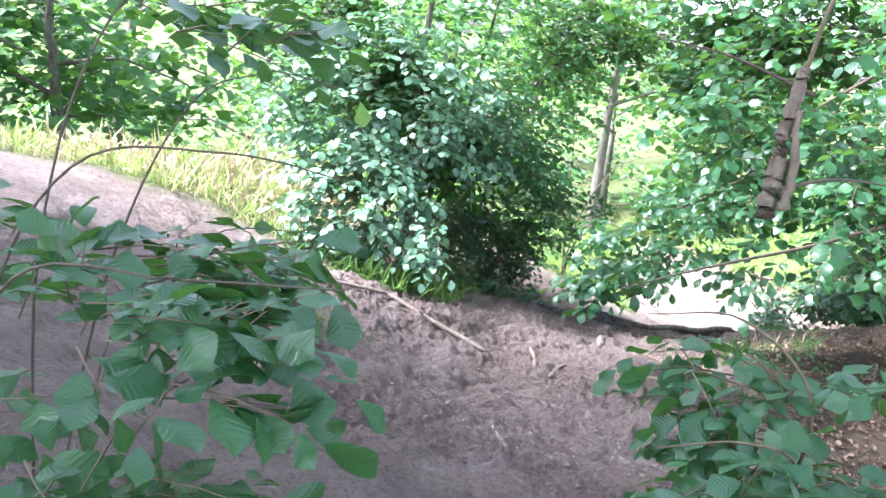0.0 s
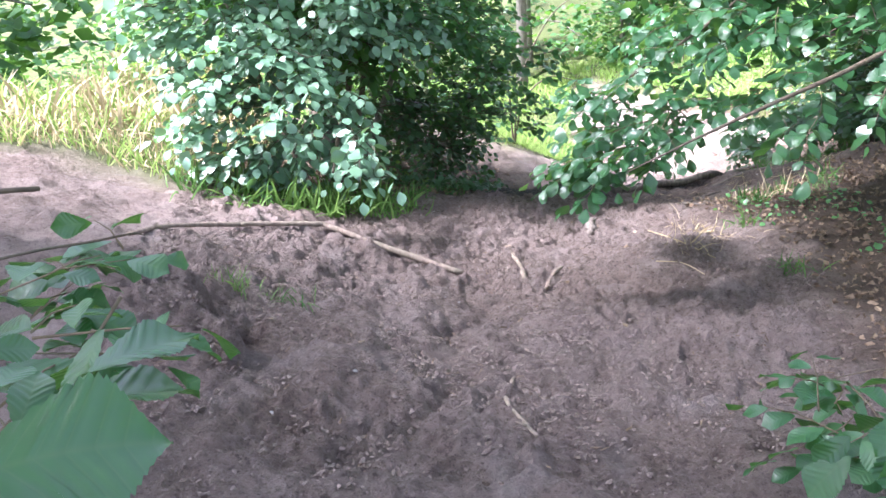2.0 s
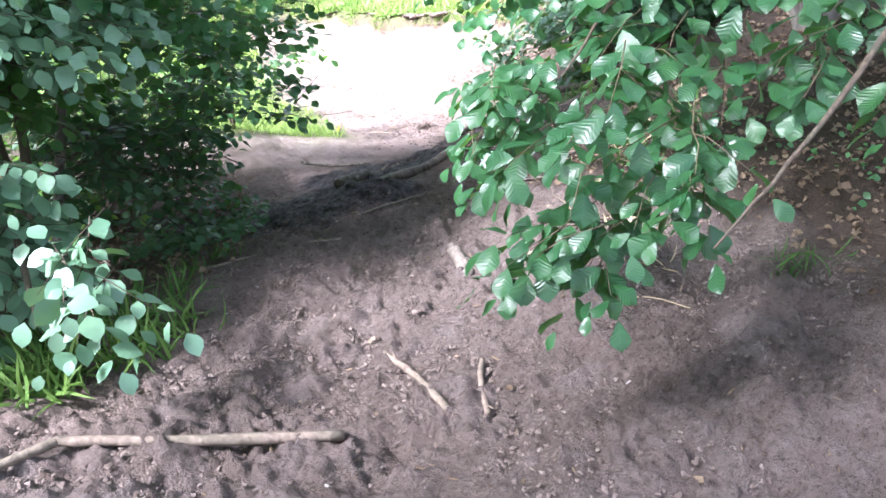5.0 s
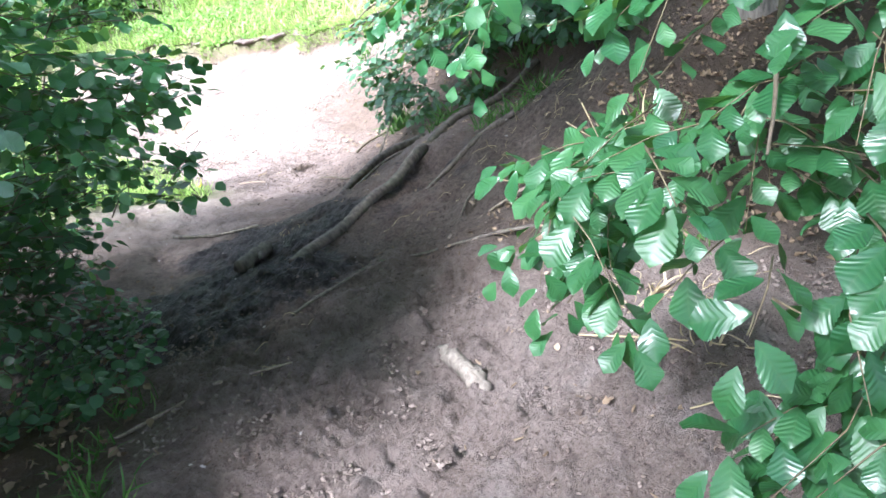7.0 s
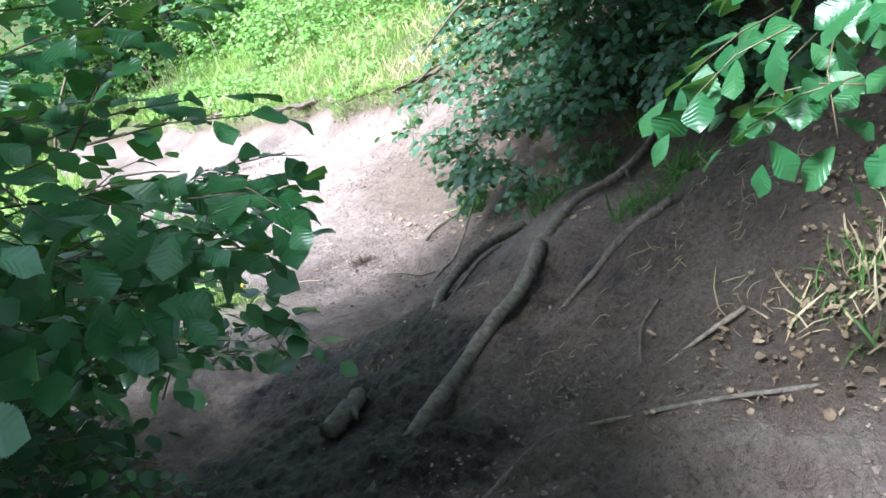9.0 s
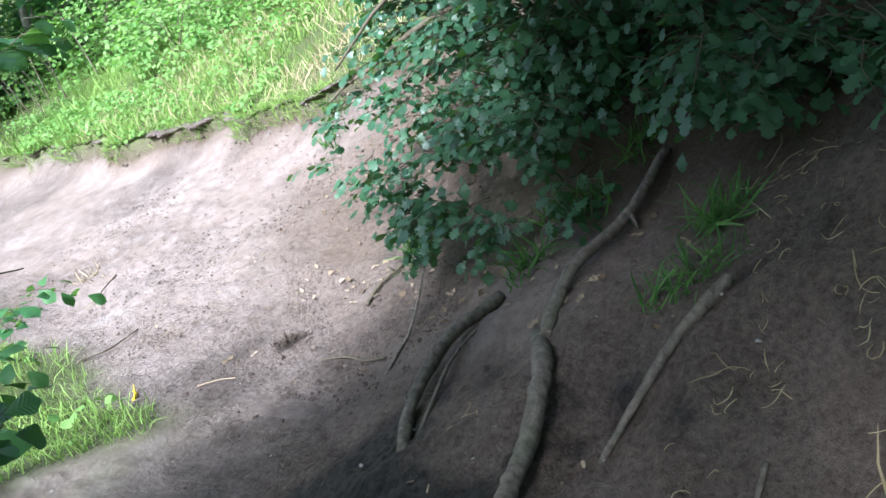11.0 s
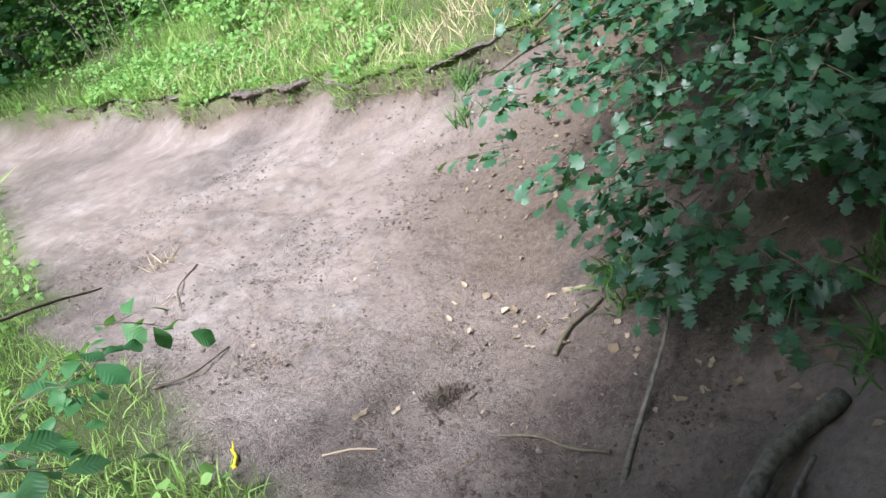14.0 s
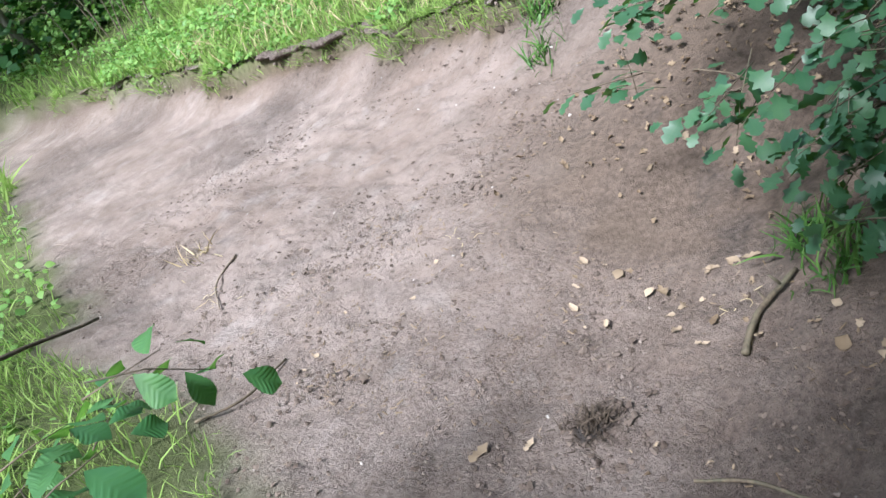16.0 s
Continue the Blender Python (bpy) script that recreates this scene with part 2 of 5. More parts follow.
        scale, amp = scale * 2.1, amp * 0.5
    return out


def lip_x(y):
    """Where the grass bank beyond the lower path breaks off."""
    return 6.3 + 0.1 * np.sin(2 * y) + 0.06 * np.sin(5.3 * y + 1) + 0.24 * value_noise(0 * y + 3.3, y, 2.5, 17, 5) + 0.05 * value_noise(0 * y + 1.3, y, 9.0, 19, 3)


def bank_foot(y):
    """Smoother line along which the earth face below the turf begins."""
    return 6.15 + 0.1 * np.sin(2 * y) + 0.06 * np.sin(5.3 * y + 1) + 0.12 * value_noise(0 * y + 3.3, y, 1.6, 17, 1)


def left_edge(y):
    """Grassy left edge of the lower path."""
    return 2.85 + 0.28 * soft(y - 10.6, 0.4) + 0.08 * np.sin(3 * y)


def land(x, y):
    x, y = np.asarray(x, float), np.asarray(y, float)
    x, y = np.clip(x, -6, 13), np.clip(y, -3, 24)
    s = y - 0.12 * (x - 3)
    low = sig((y - 8.6) / 0.5)
    z = 0.074 - 0.135 * (y - soft(y - 8.5, 0.4)) - 0.732 * sig((s - 7.95) / 0.38)
    z = z + 0.233 * soft(0.8 - x, 0.35) * sig((8.3 - y) / 0.7) + 0.199 * soft(x - 2.2, 0.4) * sig((7.4 - s) / 0.5)
    z = z - 0.127 * soft(y - 8.8, 0.4) - 0.025 * soft(y - 12.3, 0.5)
    z = z + (0.17 * sig((x - lip_x(y)) / 0.012) + 0.16 * sig((x - bank_foot(y)) / 0.08)) * sig((y - 10.3) / 0.5) + 0.222 * soft(x - 6.5, 0.3) * low
    z = z + 0.239 * soft(x - 4.3 - 0.35 * (y - 9), 0.35) * low * sig((12 - y) / 0.5) + 0.47 * soft(3.2 - x, 0.4) * low * sig((x + 1.0) / 0.8)
    z = z - 0.057 * hump(x, y, 0.8, 4.9, 0.8, 0.7) + 0.085 * hump(x, y, 0.5, 6.1, 0.8, 0.6) - 0.194 * hump(x, y, 2.6, 6.7, 0.8, 0.6)
    z = z - 0.274 * hump(x, y, 4.2, 7.3, 0.6, 0.5) - 0.037 * hump(x, y, 3.6, 8.9, 0.8, 0.5) - 0.045 * soft(3 - y, 0.4)
    z = z + 0.95 * hump(x, y, -1.9, 8.6, 1.3, 1.7) + 0.35 * soft(x - 4.6, 0.4) * sig((8.8 - y) / 0.5) * sig((y - 5.5) / 0.8)
    edge = -0.57 + 0.45 * np.clip(3.98 - y, -0.4, 0.65) + 0.035 * np.sin(y * 23) + 0.02 * np.sin(y * 47)
    z = z + 0.2 * sig((edge - x) / 0.009) * sig((4.08 - 0.1 * (x + 0.57) + 0.03 * np.sin(x * 21) - y) / 0.02) * sig((y - 3.62) / 0.06) * sig((x + 1.6) / 0.2)
    z = z - 0.07 * hump(x, y, 3.35, 7.68, 0.3, 0.22) - 0.11 * hump(x, y, 2.95, 7.27, 0.35, 0.22) + 0.1 * hump(x, y, 1.75, 7.0, 0.35, 0.25)
    z = z - 0.085 * hump(x, y, 4.75, 9.65, 0.7, 0.5) + 0.06 * hump(x, y, -0.1, 5.3, 0.4, 0.3) - 0.04 * hump(x, y, -0.5, 4.25, 0.3, 0.35) + 0.05 * hump(x, y, 1.1, 6.3, 0.3, 0.25)
    # worn furrow down the slope, the ledge beside it and a trampled wet hollow
    along = np.clip((y - 3.2) / 1.7, 0, 1)
    furrow = 0.2 + 0.48 * along + 0.05 * np.sin(y * 9) + 0.03 * np.sin(y * 21)
    z = z - 0.05 * np.exp(-((x - furrow) / 0.06) ** 2) * sig((y - 3.1) / 0.1) * sig((4.95 - y) / 0.1)
    z = z + 0.055 * sig((3.8 + 0.05 * np.sin(x * 13) + 0.03 * np.sin(x * 31) - y) / 0.012) * sig((y - 3.25) / 0.15) * sig((x + 0.22) / 0.04) * sig((0.16 - x) / 0.05)
    z = z - 0.035 * hump(x, y, 0.88, 3.73, 0.22, 0.16)
    z = z - 0.15 * hump(x, y, -0.42, 3.87, 0.08, 0.12) - 0.04 * hump(x, y, -0.05, 3.2, 0.2, 0.15)
    return z


def ground(x, y):
    x, y = np.asarray(x, float), np.asarray(y, float)
    near = sig((16 - y) / 1.5) * sig((y + 2) / 1.0)
    return land(x, y) + near * (0.055 * value_noise(x, y, 1.7, 3, 3) + 0.03 * value_noise(x, y, 7.0, 11, 3) * (0.4 + sig((8.5 - y) / 1.0)))


def gz(x, y):
    return float(ground(x, y))


# the line trodden through the place, kept free of branches
LINE = np.array([(0, 0, 1.5), (0.06, 0.5, 1.4), (0.05, 1.9, 1.29), (-0.03, 2.8, 1.2), (-0.04, 3.5, 1.1), (0.13, 4.2, 1.04), (0.29, 4.8, 0.95),
                 (0.75, 5.5, 0.83), (1.22, 6.15, 0.72), (1.9, 7.1, 0.53), (2.1, 7.8, 0.26), (2.36, 8.45, -0.04)])


def line_distance(p, level=False):
    """Distance from the trodden line at eye height, or in plan alone."""
    p = np.atleast_2d(p)
    best = np.full(len(p), 1e9)
    way = LINE * (1, 1, 0) + (0, 0, 0.5) if level else LINE
    for a, b in zip(way[:-1], way[1:]):
        d = b - a
        s = np.clip(((p - a) @ d) / (d @ d), 0, 1)
        best = np.minimum(best, np.linalg.norm(p - a - s[:, None] * d, axis=1))
    return best


# ---- mesh helpers ----
def mesh_from(name, verts, faces, mat, uvs=None, smooth=True):
    """faces: one array of quads and / or triangles (a list of arrays)."""
    me = bpy.data.meshes.new(name)
    verts = np.asarray(verts, np.float32)
    groups = [np.asarray(f, np.int32) for f in faces if len(f)]
    loops = np.concatenate([g.ravel() for g in groups])
    totals = np.concatenate([np.full(len(g), g.shape[1], np.int32) for g in groups])
    starts = np.concatenate([[0], np.cumsum(totals)[:-1]]).astype(np.int32)
    me.vertices.add(len(verts))
    me.vertices.foreach_set("co", verts.ravel())
    me.loops.add(len(loops))
    me.loops.foreach_set("vertex_index", loops)
    me.polygons.add(len(totals))
    me.polygons.foreach_set("loop_start", starts)
    me.polygons.foreach_set("loop_total", totals)
    me.polygons.foreach_set("use_smooth", np.full(len(totals), smooth))
    if uvs is not None:
        layer = me.uv_layers.new(name="UVMap")
        layer.data.foreach_set("uv", np.asarray(uvs, np.float32)[loops].ravel())
    me.update(calc_edges=True)
    me.validate()
    me.materials.append(mat)
    return me


def child(name, me, parent, label="", at=None):
    ob = new(name, me)
    if parent:
        ob.parent = parent
        ob.location = -parent.location if at is None else at
    if label:
        ob["label"] = label
    return ob


def base_empty(name, x, y, z=None):
    e = new(name)
    e.empty_display_size = 0.1
    e.location = (x, y, gz(x, y) if z is None else z)
    return e


class Tubes:
    """Collects tapered tubes in one mesh."""

    def __init__(self):
        self.v, self.f, self.caps, self.n = [], [], [], 0

    def add(self, pts, radii, sides=5, wobble=0.0, rng=None):
        pts = np.asarray(pts, float)
        radii = np.broadcast_to(np.asarray(radii, float), (len(pts),))
        tan = np.gradient(pts, axis=0)
        tan /= np.linalg.norm(tan, axis=1)[:, None] + 1e-9
        ref = np.array([0, 0, 1.0]) if abs(tan[0][2]) < 0.9 else np.array([1.0, 0, 0])
        u = np.cross(tan, ref)
        u /= np.linalg.norm(u, axis=1)[:, None] + 1e-9
        w = np.cross(tan, u)
        a = np.linspace(0, 2 * np.pi, sides, endpoint=False)
        rr = radii[:, None] * (1 + (wobble * (rng.random((len(pts), sides)) - 0.5) if wobble else 0))
        ring = pts[:, None] + rr[..., None] * (np.cos(a)[None, :, None] * u[:, None] + np.sin(a)[None, :, None] * w[:, None])
        k = len(pts)
        i = np.arange(k - 1)[:, None] * sides + np.arange(sides)[None]
        j = np.arange(k - 1)[:, None] * sides + (np.arange(sides)[None] + 1) % sides
        self.f.append(np.stack([i, j, j + sides, i + sides], -1).reshape(-1, 4) + self.n)
        self.v.append(ring.reshape(-1, 3))
        self.n += k * sides
        # caps
        ends = np.stack([pts[0], pts[-1]])
        self.v.append(ends)
        r = np.arange(sides)
        lo = np.stack([(r + 1) % sides, r, np.full(sides, k * sides)], -1)
        hi = np.stack([r, (r + 1) % sides, np.full(sides, 0)], -1) + (k - 1) * sides
        hi[:, 2] = k * sides + 1
        self.caps.append(np.concatenate([lo, hi]) + self.n - k * sides)
        self.n += 2

    def mesh(self, name, mat):
        return mesh_from(name, np.concatenate(self.v), [np.concatenate(self.f), np.concatenate(self.caps)], mat)


def smooth_line(pts, per=6):
    """Catmull-Rom through the points."""
    pts = np.asarray(pts, float)
    p = np.concatenate([[2 * pts[0] - pts[1]], pts, [2 * pts[-1] - pts[-2]]])
    out = []
    for i in range(len(pts) - 1):
        a, b, c, d = p[i:i + 4]
        for t in np.linspace(0, 1, per, endpoint=False):
            out.append(0.5 * (2 * b + (c - a) * t + (2 * a - 5 * b + 4 * c - d) * t * t + (3 * b - a - 3 * c + d) * t ** 3))
    return np.array(out + [pts[-1]])


def leaf_shape(kind, seed=0):
    """A leaf of length 1 along +y, its upper side to +z: vertices, quads, uvs."""
    rng = np.random.default_rng(seed)
    cols = np.array([-1, 0, 1.0])
    pleat = 0.0
    if kind == "round":        # hornbeam and hazel: broad oval, deeply pleated, toothed, with a short point
        t = np.linspace(0, 1, 32)
        w = 0.345 * np.sin(np.pi * t ** 0.85) ** 0.72 * (1 - 0.4 * t ** 5)
        w[1:-1] *= 1 + np.where(np.arange(30) % 2, 0.06, -0.06) + 0.03 * np.sin(t[1:-1] * 11 + 2 * seed)
        w[0], w[-1] = 0.012, 0.004
        cols, pleat = np.array([-1, -0.55, 0, 0.55, 1.0]), 0.0036
    elif kind == "oak":
        t = np.linspace(0, 1, 19)
        w = 0.33 * np.sin(np.pi * t ** 1.3) ** 0.75 * (1 + 0.42 * np.sin(t * 25 + 0.5 * seed))
        w[0], w[-1] = 0.02, 0.07
    elif kind == "mid":
        t = np.linspace(0, 1, 7)
        w = 0.385 * np.sin(np.pi * t ** 0.82) ** 0.6 * (1 - 0.3 * t ** 5)
        w[1:-1] *= 1 + 0.09 * np.where(np.arange(5) % 2, 1, -1)
        w[0], w[-1] = 0.015, 0.008
    elif kind == "lobed":
        t = np.linspace(0, 1, 8)
        w = 0.33 * np.sin(np.pi * t ** 1.3) ** 0.75
        w[1:-1] *= np.where(np.arange(6) % 2, 1.25, 0.7)
        w[0], w[-1] = 0.02, 0.05
    elif kind == "small":
        t = np.linspace(0, 1, 5)
        w = 0.38 * np.sin(np.pi * t ** 0.85) ** 0.7
        w[0], w[-1] = 0.02, 0.01
    else:                      # far: a folded lozenge
        t = np.array([0, 0.45, 1])
        w = np.array([0.04, 0.40, 0.02])
    n, k = len(t), len(cols)
    curl, fold = 0.12 + 0.25 * rng.random(), 0.05 + 0.22 * rng.random()
    skew, twist = 0.08 * (rng.random() - 0.5), 0.35 * (rng.random() - 0.5)
    wave = 0.03 * np.sin(t * 7 + seed)
    v, uv = [], []
    for c in cols:
        x = skew * np.sin(np.pi * t) + c * w
        z = -curl * (t - 0.35) ** 2 + curl * 0.12 + fold * abs(c) * w - 0.35 * fold * (c * w) ** 2 * 4 + c * wave + twist * c * w * (t - 0.4)
        z = z + pleat * np.where(np.arange(n) // 2 % 2, 1, -1) * (abs(c) > 0) * min(1, abs(c) * 1.5) * np.sin(np.pi * t)
        slant = (0.34 if pleat else 0.05) * abs(c) * np.sin(np.pi * t ** 0.8) * (1 - 0.75 * t)
        v.append(np.stack([x, t + slant, z], 1))
        uv.append(np.stack([0.5 + c * w, t], 1))
    v, uv = np.concatenate(v), np.concatenate(uv)
    i = np.arange(n - 1)
    f = np.concatenate([np.stack([i + a * n, i + (a + 1) * n, i + (a + 1) * n + 1, i + a * n + 1], 1) for a in range(k - 1)])
    return v, f, uv


SHAPES = {k: [leaf_shape(k, s) for s in range(4)] for k in ("round", "mid", "oak", "lobed", "small", "far")}


def scatter(name, mats, shapes, mat, smooth=True):
    """One mesh of many copies of some shapes; mats: n x 4 x 4."""
    vs, fs, us, n = [], [], [], 0
    which = np.arange(len(mats)) % len(shapes)
    for k, (v, f, uv) in enumerate(shapes):
        m = mats[which == k]
        if not len(m):
            continue
        w = np.einsum("nij,vj->nvi", m[:, :3, :3], v) + m[:, None, :3, 3]
        vs.append(w.reshape(-1, 3))
        fs.append((f[None] + (np.arange(len(m)) * len(v))[:, None, None]).reshape(-1, f.shape[1]) + n)
        us.append(np.tile(uv, (len(m), 1)))
        n += len(m) * len(v)
    return mesh_from(name, np.concatenate(vs), [np.concatenate(fs)], mat, np.concatenate(us), smooth)


def frames(pos, axis, normal, size):
    """Poses with +y along axis, +z near normal, scaled by size: n x 4 x 4."""
    pos, y = np.asarray(pos, float), np.asarray(axis, float)
    y = y / (np.linalg.norm(y, axis=1)[:, None] + 1e-9)
    x = np.cross(y, normal)
    x /= np.linalg.norm(x, axis=1)[:, None] + 1e-9
    z = np.cross(x, y)
    m = np.zeros((len(pos), 4, 4))
    size = np.broadcast_to(np.asarray(size, float), (len(pos),))[:, None]
    m[:, :3, 0], m[:, :3, 1], m[:, :3, 2], m[:, :3, 3], m[:, 3, 3] = x * size, y * size, z * size, pos, 1
    return m


class Sprays:
    """Leafy twigs, gathered for one plant."""

    def __init__(self, seed):
        self.rng = np.random.default_rng(seed)
        self.pos, self.axis, self.normal, self.size = [], [], [], []
        self.twigs = Tubes()

    def add(self, o, d, length, leaves, size, droop=0.25, radius=0.003, sag=0.35, facing=None):
        r = self.rng
        d = np.asarray(d, float) / np.linalg.norm(d)
        s = np.linspace(0, 1, 6)
        pts = np.asarray(o, float) + d * (s * length)[:, None] + np.array([0, 0, -droop * length])[None] * (s ** 2)[:, None]
        side0 = np.cross(d, (0, 0, 1.0))
        side0 /= np.linalg.norm(side0) + 1e-9
        pts = pts + side0 * (0.07 * length * r.normal() * np.sin(s * 3))[:, None]
        if line_distance(pts).min() < 0.2:
            return
        self.twigs.add(pts[::2] if len(pts) > 4 else pts, (radius * (1.1 - 0.8 * s))[::2], 3)
        for i in range(leaves):
            t = (i + 0.7) / leaves
            k = t * 5
            a = int(min(k, 4))
            p = pts[a] + (pts[a + 1] - pts[a]) * (k - a)
            tan = pts[a + 1] - pts[a]
            tan /= np.linalg.norm(tan)
            side = side0 * (1 if i % 2 else -1)
            last = i == leaves - 1
            ax = tan * (1.0 if last else 0.55) + side * (0.1 if last else 0.8) + np.array([0, 0, -sag * (0.4 + 1.0 * r.random())]) + 0.18 * r.normal(size=3)
            up = np.array([0, 0, 1.0]) if facing is None else np.asarray(facing, float)
            self.pos.append(p + ax / np.linalg.norm(ax) * 0.12 * size)
            self.axis.append(ax)
            self.normal.append(up + 0.38 * r.normal(size=3))
            self.size.append(size * (0.6 + 0.55 * r.random()) * (0.85 if last else 1))

    def poses(self, clear=0.24):
        p = np.array(self.pos)
        flat = line_distance(np.stack([p[:, 0], p[:, 1], 0.5 + 0 * p[:, 0]], 1), True)
        keep = (line_distance(p) > clear) & (p[:, 2] > land(p[:, 0], p[:, 1]) + 0.03) & ((flat > 0.1) | (p[:, 2] < land(p[:, 0], p[:, 1]) + 0.3))
        return frames(p[keep], np.array(self.axis)[keep], np.array(self.normal)[keep], np.array(self.size)[keep])


def plant(sprays, owner, mat, shape="round", singles=250, twig_mat=None, far_shape=None, leaf_name="leaf"):
    """Hangs the gathered sprays on owner: the leaves nearest the trodden line one by one, the rest as foliage."""
    m = sprays.poses()
    child("twig_mass", sprays.twigs.mesh("twig_mass", twig_mat or TWIG), owner)["kind"] = "stuff"
    order = np.argsort(line_distance(m[:, :3, 3]))
    near, rest = m[order[:singles]], m[order[singles:]]
    datas = [mesh_from("leaf", v, [f], mat, uv) for v, f, uv in SHAPES[shape]]
    off = Matrix.Translation(-owner.location)
    for i, k in enumerate(near):
        leaf = new(leaf_name, datas[i % len(datas)])
        leaf.parent = owner
        leaf.matrix_basis = off @ Matrix(k.tolist())
    if len(rest):
        ob = child("foliage", scatter("foliage", rest, SHAPES[far_shape or {"round": "mid", "oak": "lobed"}.get(shape, shape)], mat), owner)
        ob["kind"] = "stuff"


def fill(sprays, blobs, length, leaves, size, droop=0.25, sag=0.35, shell=0.55, out_bias=1.0, radius=0.003, centre=None, facing=None):
    """blobs: centre, radii, number of sprays."""
    r = sprays.rng
    for c, rad, n in blobs:
        c, rad = np.array(c, float), np.array(rad, float)
        for _ in range(n):
            u = r.normal(size=3)
            u /= np.linalg.norm(u)
            u *= r.random() ** (1 / 3) * (1 - shell) + shell * r.random() ** 0.2
            p = c + u * rad
            d = u * (1, 1, 0.35) * out_bias + 0.45 * r.normal(size=3) * (1, 1, 0.5) + (0, 0, 0.15)
            if centre is not None:
                q = p - np.array(centre, float)
                d = d + q * (1, 1, 0.3) / (np.linalg.norm(q) + 1e-6) * 0.8
            d /= np.linalg.norm(d)
            l = length * (0.6 + 0.7 * r.random())
            sprays.add(p - d * l * 0.6, d, l, max(3, int(leaves * (0.7 + 0.6 * r.random()))), size, droop, radius, sag, facing)


def stem(owner, pts, r0, r1, mat, name="stem", label="", sides=9, seed=0, wobble=0.12):
    line = smooth_line(pts, 7)
    rng = np.random.default_rng(seed)
    line[1:-1] += rng.normal(size=(len(line) - 2, 3)) * r0 * 0.12
    t = Tubes()
    s = np.linspace(0, 1, len(line))
    t.add(line, r0 + (r1 - r0) * s, sides, wobble, rng)
    return child(name, t.mesh(name, mat), owner, label)


# ---- the ground ----
def axis(spans, far):
    """Grid lines: spans of (start, end, step), then ever wider steps out to far on both sides."""
    a = [v for s, e, d in spans for v in np.arange(s, e - d / 2, d)] + [spans[-1][1]]
    s, v = spans[-1][2], a[-1]
    while v < far:
        s = min(s * 1.18, 30)
        v += s
        a.append(v)
    s, v = spans[0][2], a[0]
    while v > -far:
        s = min(s * 1.18, 30)
        v -= s
        a.insert(0, v)
    return np.array(a)


def cover_masks(x, y):
    """Leaf mould, turf and damp earth, some painted shade among them, each 0 to 1, by the plan."""
    n = value_noise(x, y, 2.2, 21, 4)
    right_verge = sig((x - 2.12 - 0.12 * (y - 4) - 0.5 * n) / 0.1) * sig((6.4 - y) / 0.15) * sig((y - 2) / 0.4) * sig((5.5 - x) / 0.4)
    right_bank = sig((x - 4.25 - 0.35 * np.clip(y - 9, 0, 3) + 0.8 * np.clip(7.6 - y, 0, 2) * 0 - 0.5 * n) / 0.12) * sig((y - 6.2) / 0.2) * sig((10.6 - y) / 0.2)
    under_bush = sig((0.62 - x + 0.9 * (y - 6.1) * 0.5 - 0.4 * n) / 0.12) * sig((y - 5.98 - 0.3 * n) / 0.06) * sig((9.0 - y) / 0.4) * sig((x + 1.1) / 0.15)
    # dark line below the turf lip: the overhang's shade put into the colour
    lip_shade = np.clip(0.75 + 1.2 * n, 0, 1) * np.exp(-((x - lip_x(y) + 0.02) / 0.06) ** 2) * sig((y - 10.6) / 0.2)
    mould = np.clip(right_verge + right_bank + under_bush + lip_shade, 0, 1)
    beyond = sig((x - lip_x(y) - 0.005 - 0.05 * n) / 0.025) * sig((y - 10.4 - 0.3 * n) / 0.1)
    left_low = sig((left_edge(y) - x - 0.25 * n) / 0.06) * sig((y - 9.5 - 0.4 * n) / 0.12)
    upper_left = sig((-0.75 - x + 0.35 * n) / 0.1) * sig((y - 5.9 - 0.5 * n) / 0.1) * sig((x + 3.4 + 0.5 * n) / 0.25)
    far = sig((y - 21) / 0.5) + sig((x - 9) / 0.4) + sig((-4.6 - x) / 0.4)
    turf = np.clip(beyond + left_low + upper_left + far, 0, 1)
    # wet earth, with shade under the hazel and in the ledge hollow painted in
    damp_shaded = 0.95 * np.clip(hump(x, y, 2.05, 7.6, 0.8, 0.5) * 1.6 + 0.6 * hump(x, y, 3.5, 7.0, 1.0, 0.7) + 1.3 * hump(x, y, 1.3, 7.0, 0.75, 0.55) + 1.3 * hump(x, y, 2.65, 8.1, 0.55, 0.4) + 0.9 * hump(x, y, -0.4, 3.86, 0.1, 0.14) + 1.0 * hump(x, y, 0.9, 3.72, 0.16, 0.12) + 2.2 * hump(x, y, 3.62, 9.48, 0.08, 0.06) + 1.2 * hump(x, y, 0.6, 7.7, 0.8, 0.9) + 0.85 * hump(x, y, 1.9, 8.3, 0.6, 0.4) + 0.9 * n + 0.5 * value_noise(x, y, 9.0, 27, 2) - 0.3, 0, 1)
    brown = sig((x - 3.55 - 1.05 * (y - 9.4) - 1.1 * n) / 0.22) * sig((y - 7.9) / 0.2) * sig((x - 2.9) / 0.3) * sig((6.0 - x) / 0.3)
    damp_shaded = np.maximum(damp_shaded, brown * np.clip(0.66 + 0.5 * n + 0.12 * (x - 3.5 - 1.05 * (y - 9.4)), 0.2, 0.7))
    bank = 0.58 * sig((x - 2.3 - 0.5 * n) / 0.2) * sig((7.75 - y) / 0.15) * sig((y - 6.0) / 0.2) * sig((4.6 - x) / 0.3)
    damp_shaded = np.maximum(damp_shaded, bank)
    # browner tint along the bank face
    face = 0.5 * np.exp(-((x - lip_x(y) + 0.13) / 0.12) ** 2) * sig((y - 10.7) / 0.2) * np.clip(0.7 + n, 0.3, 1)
    damp_shaded = np.maximum(damp_shaded, face)
    return mould, turf, damp_shaded


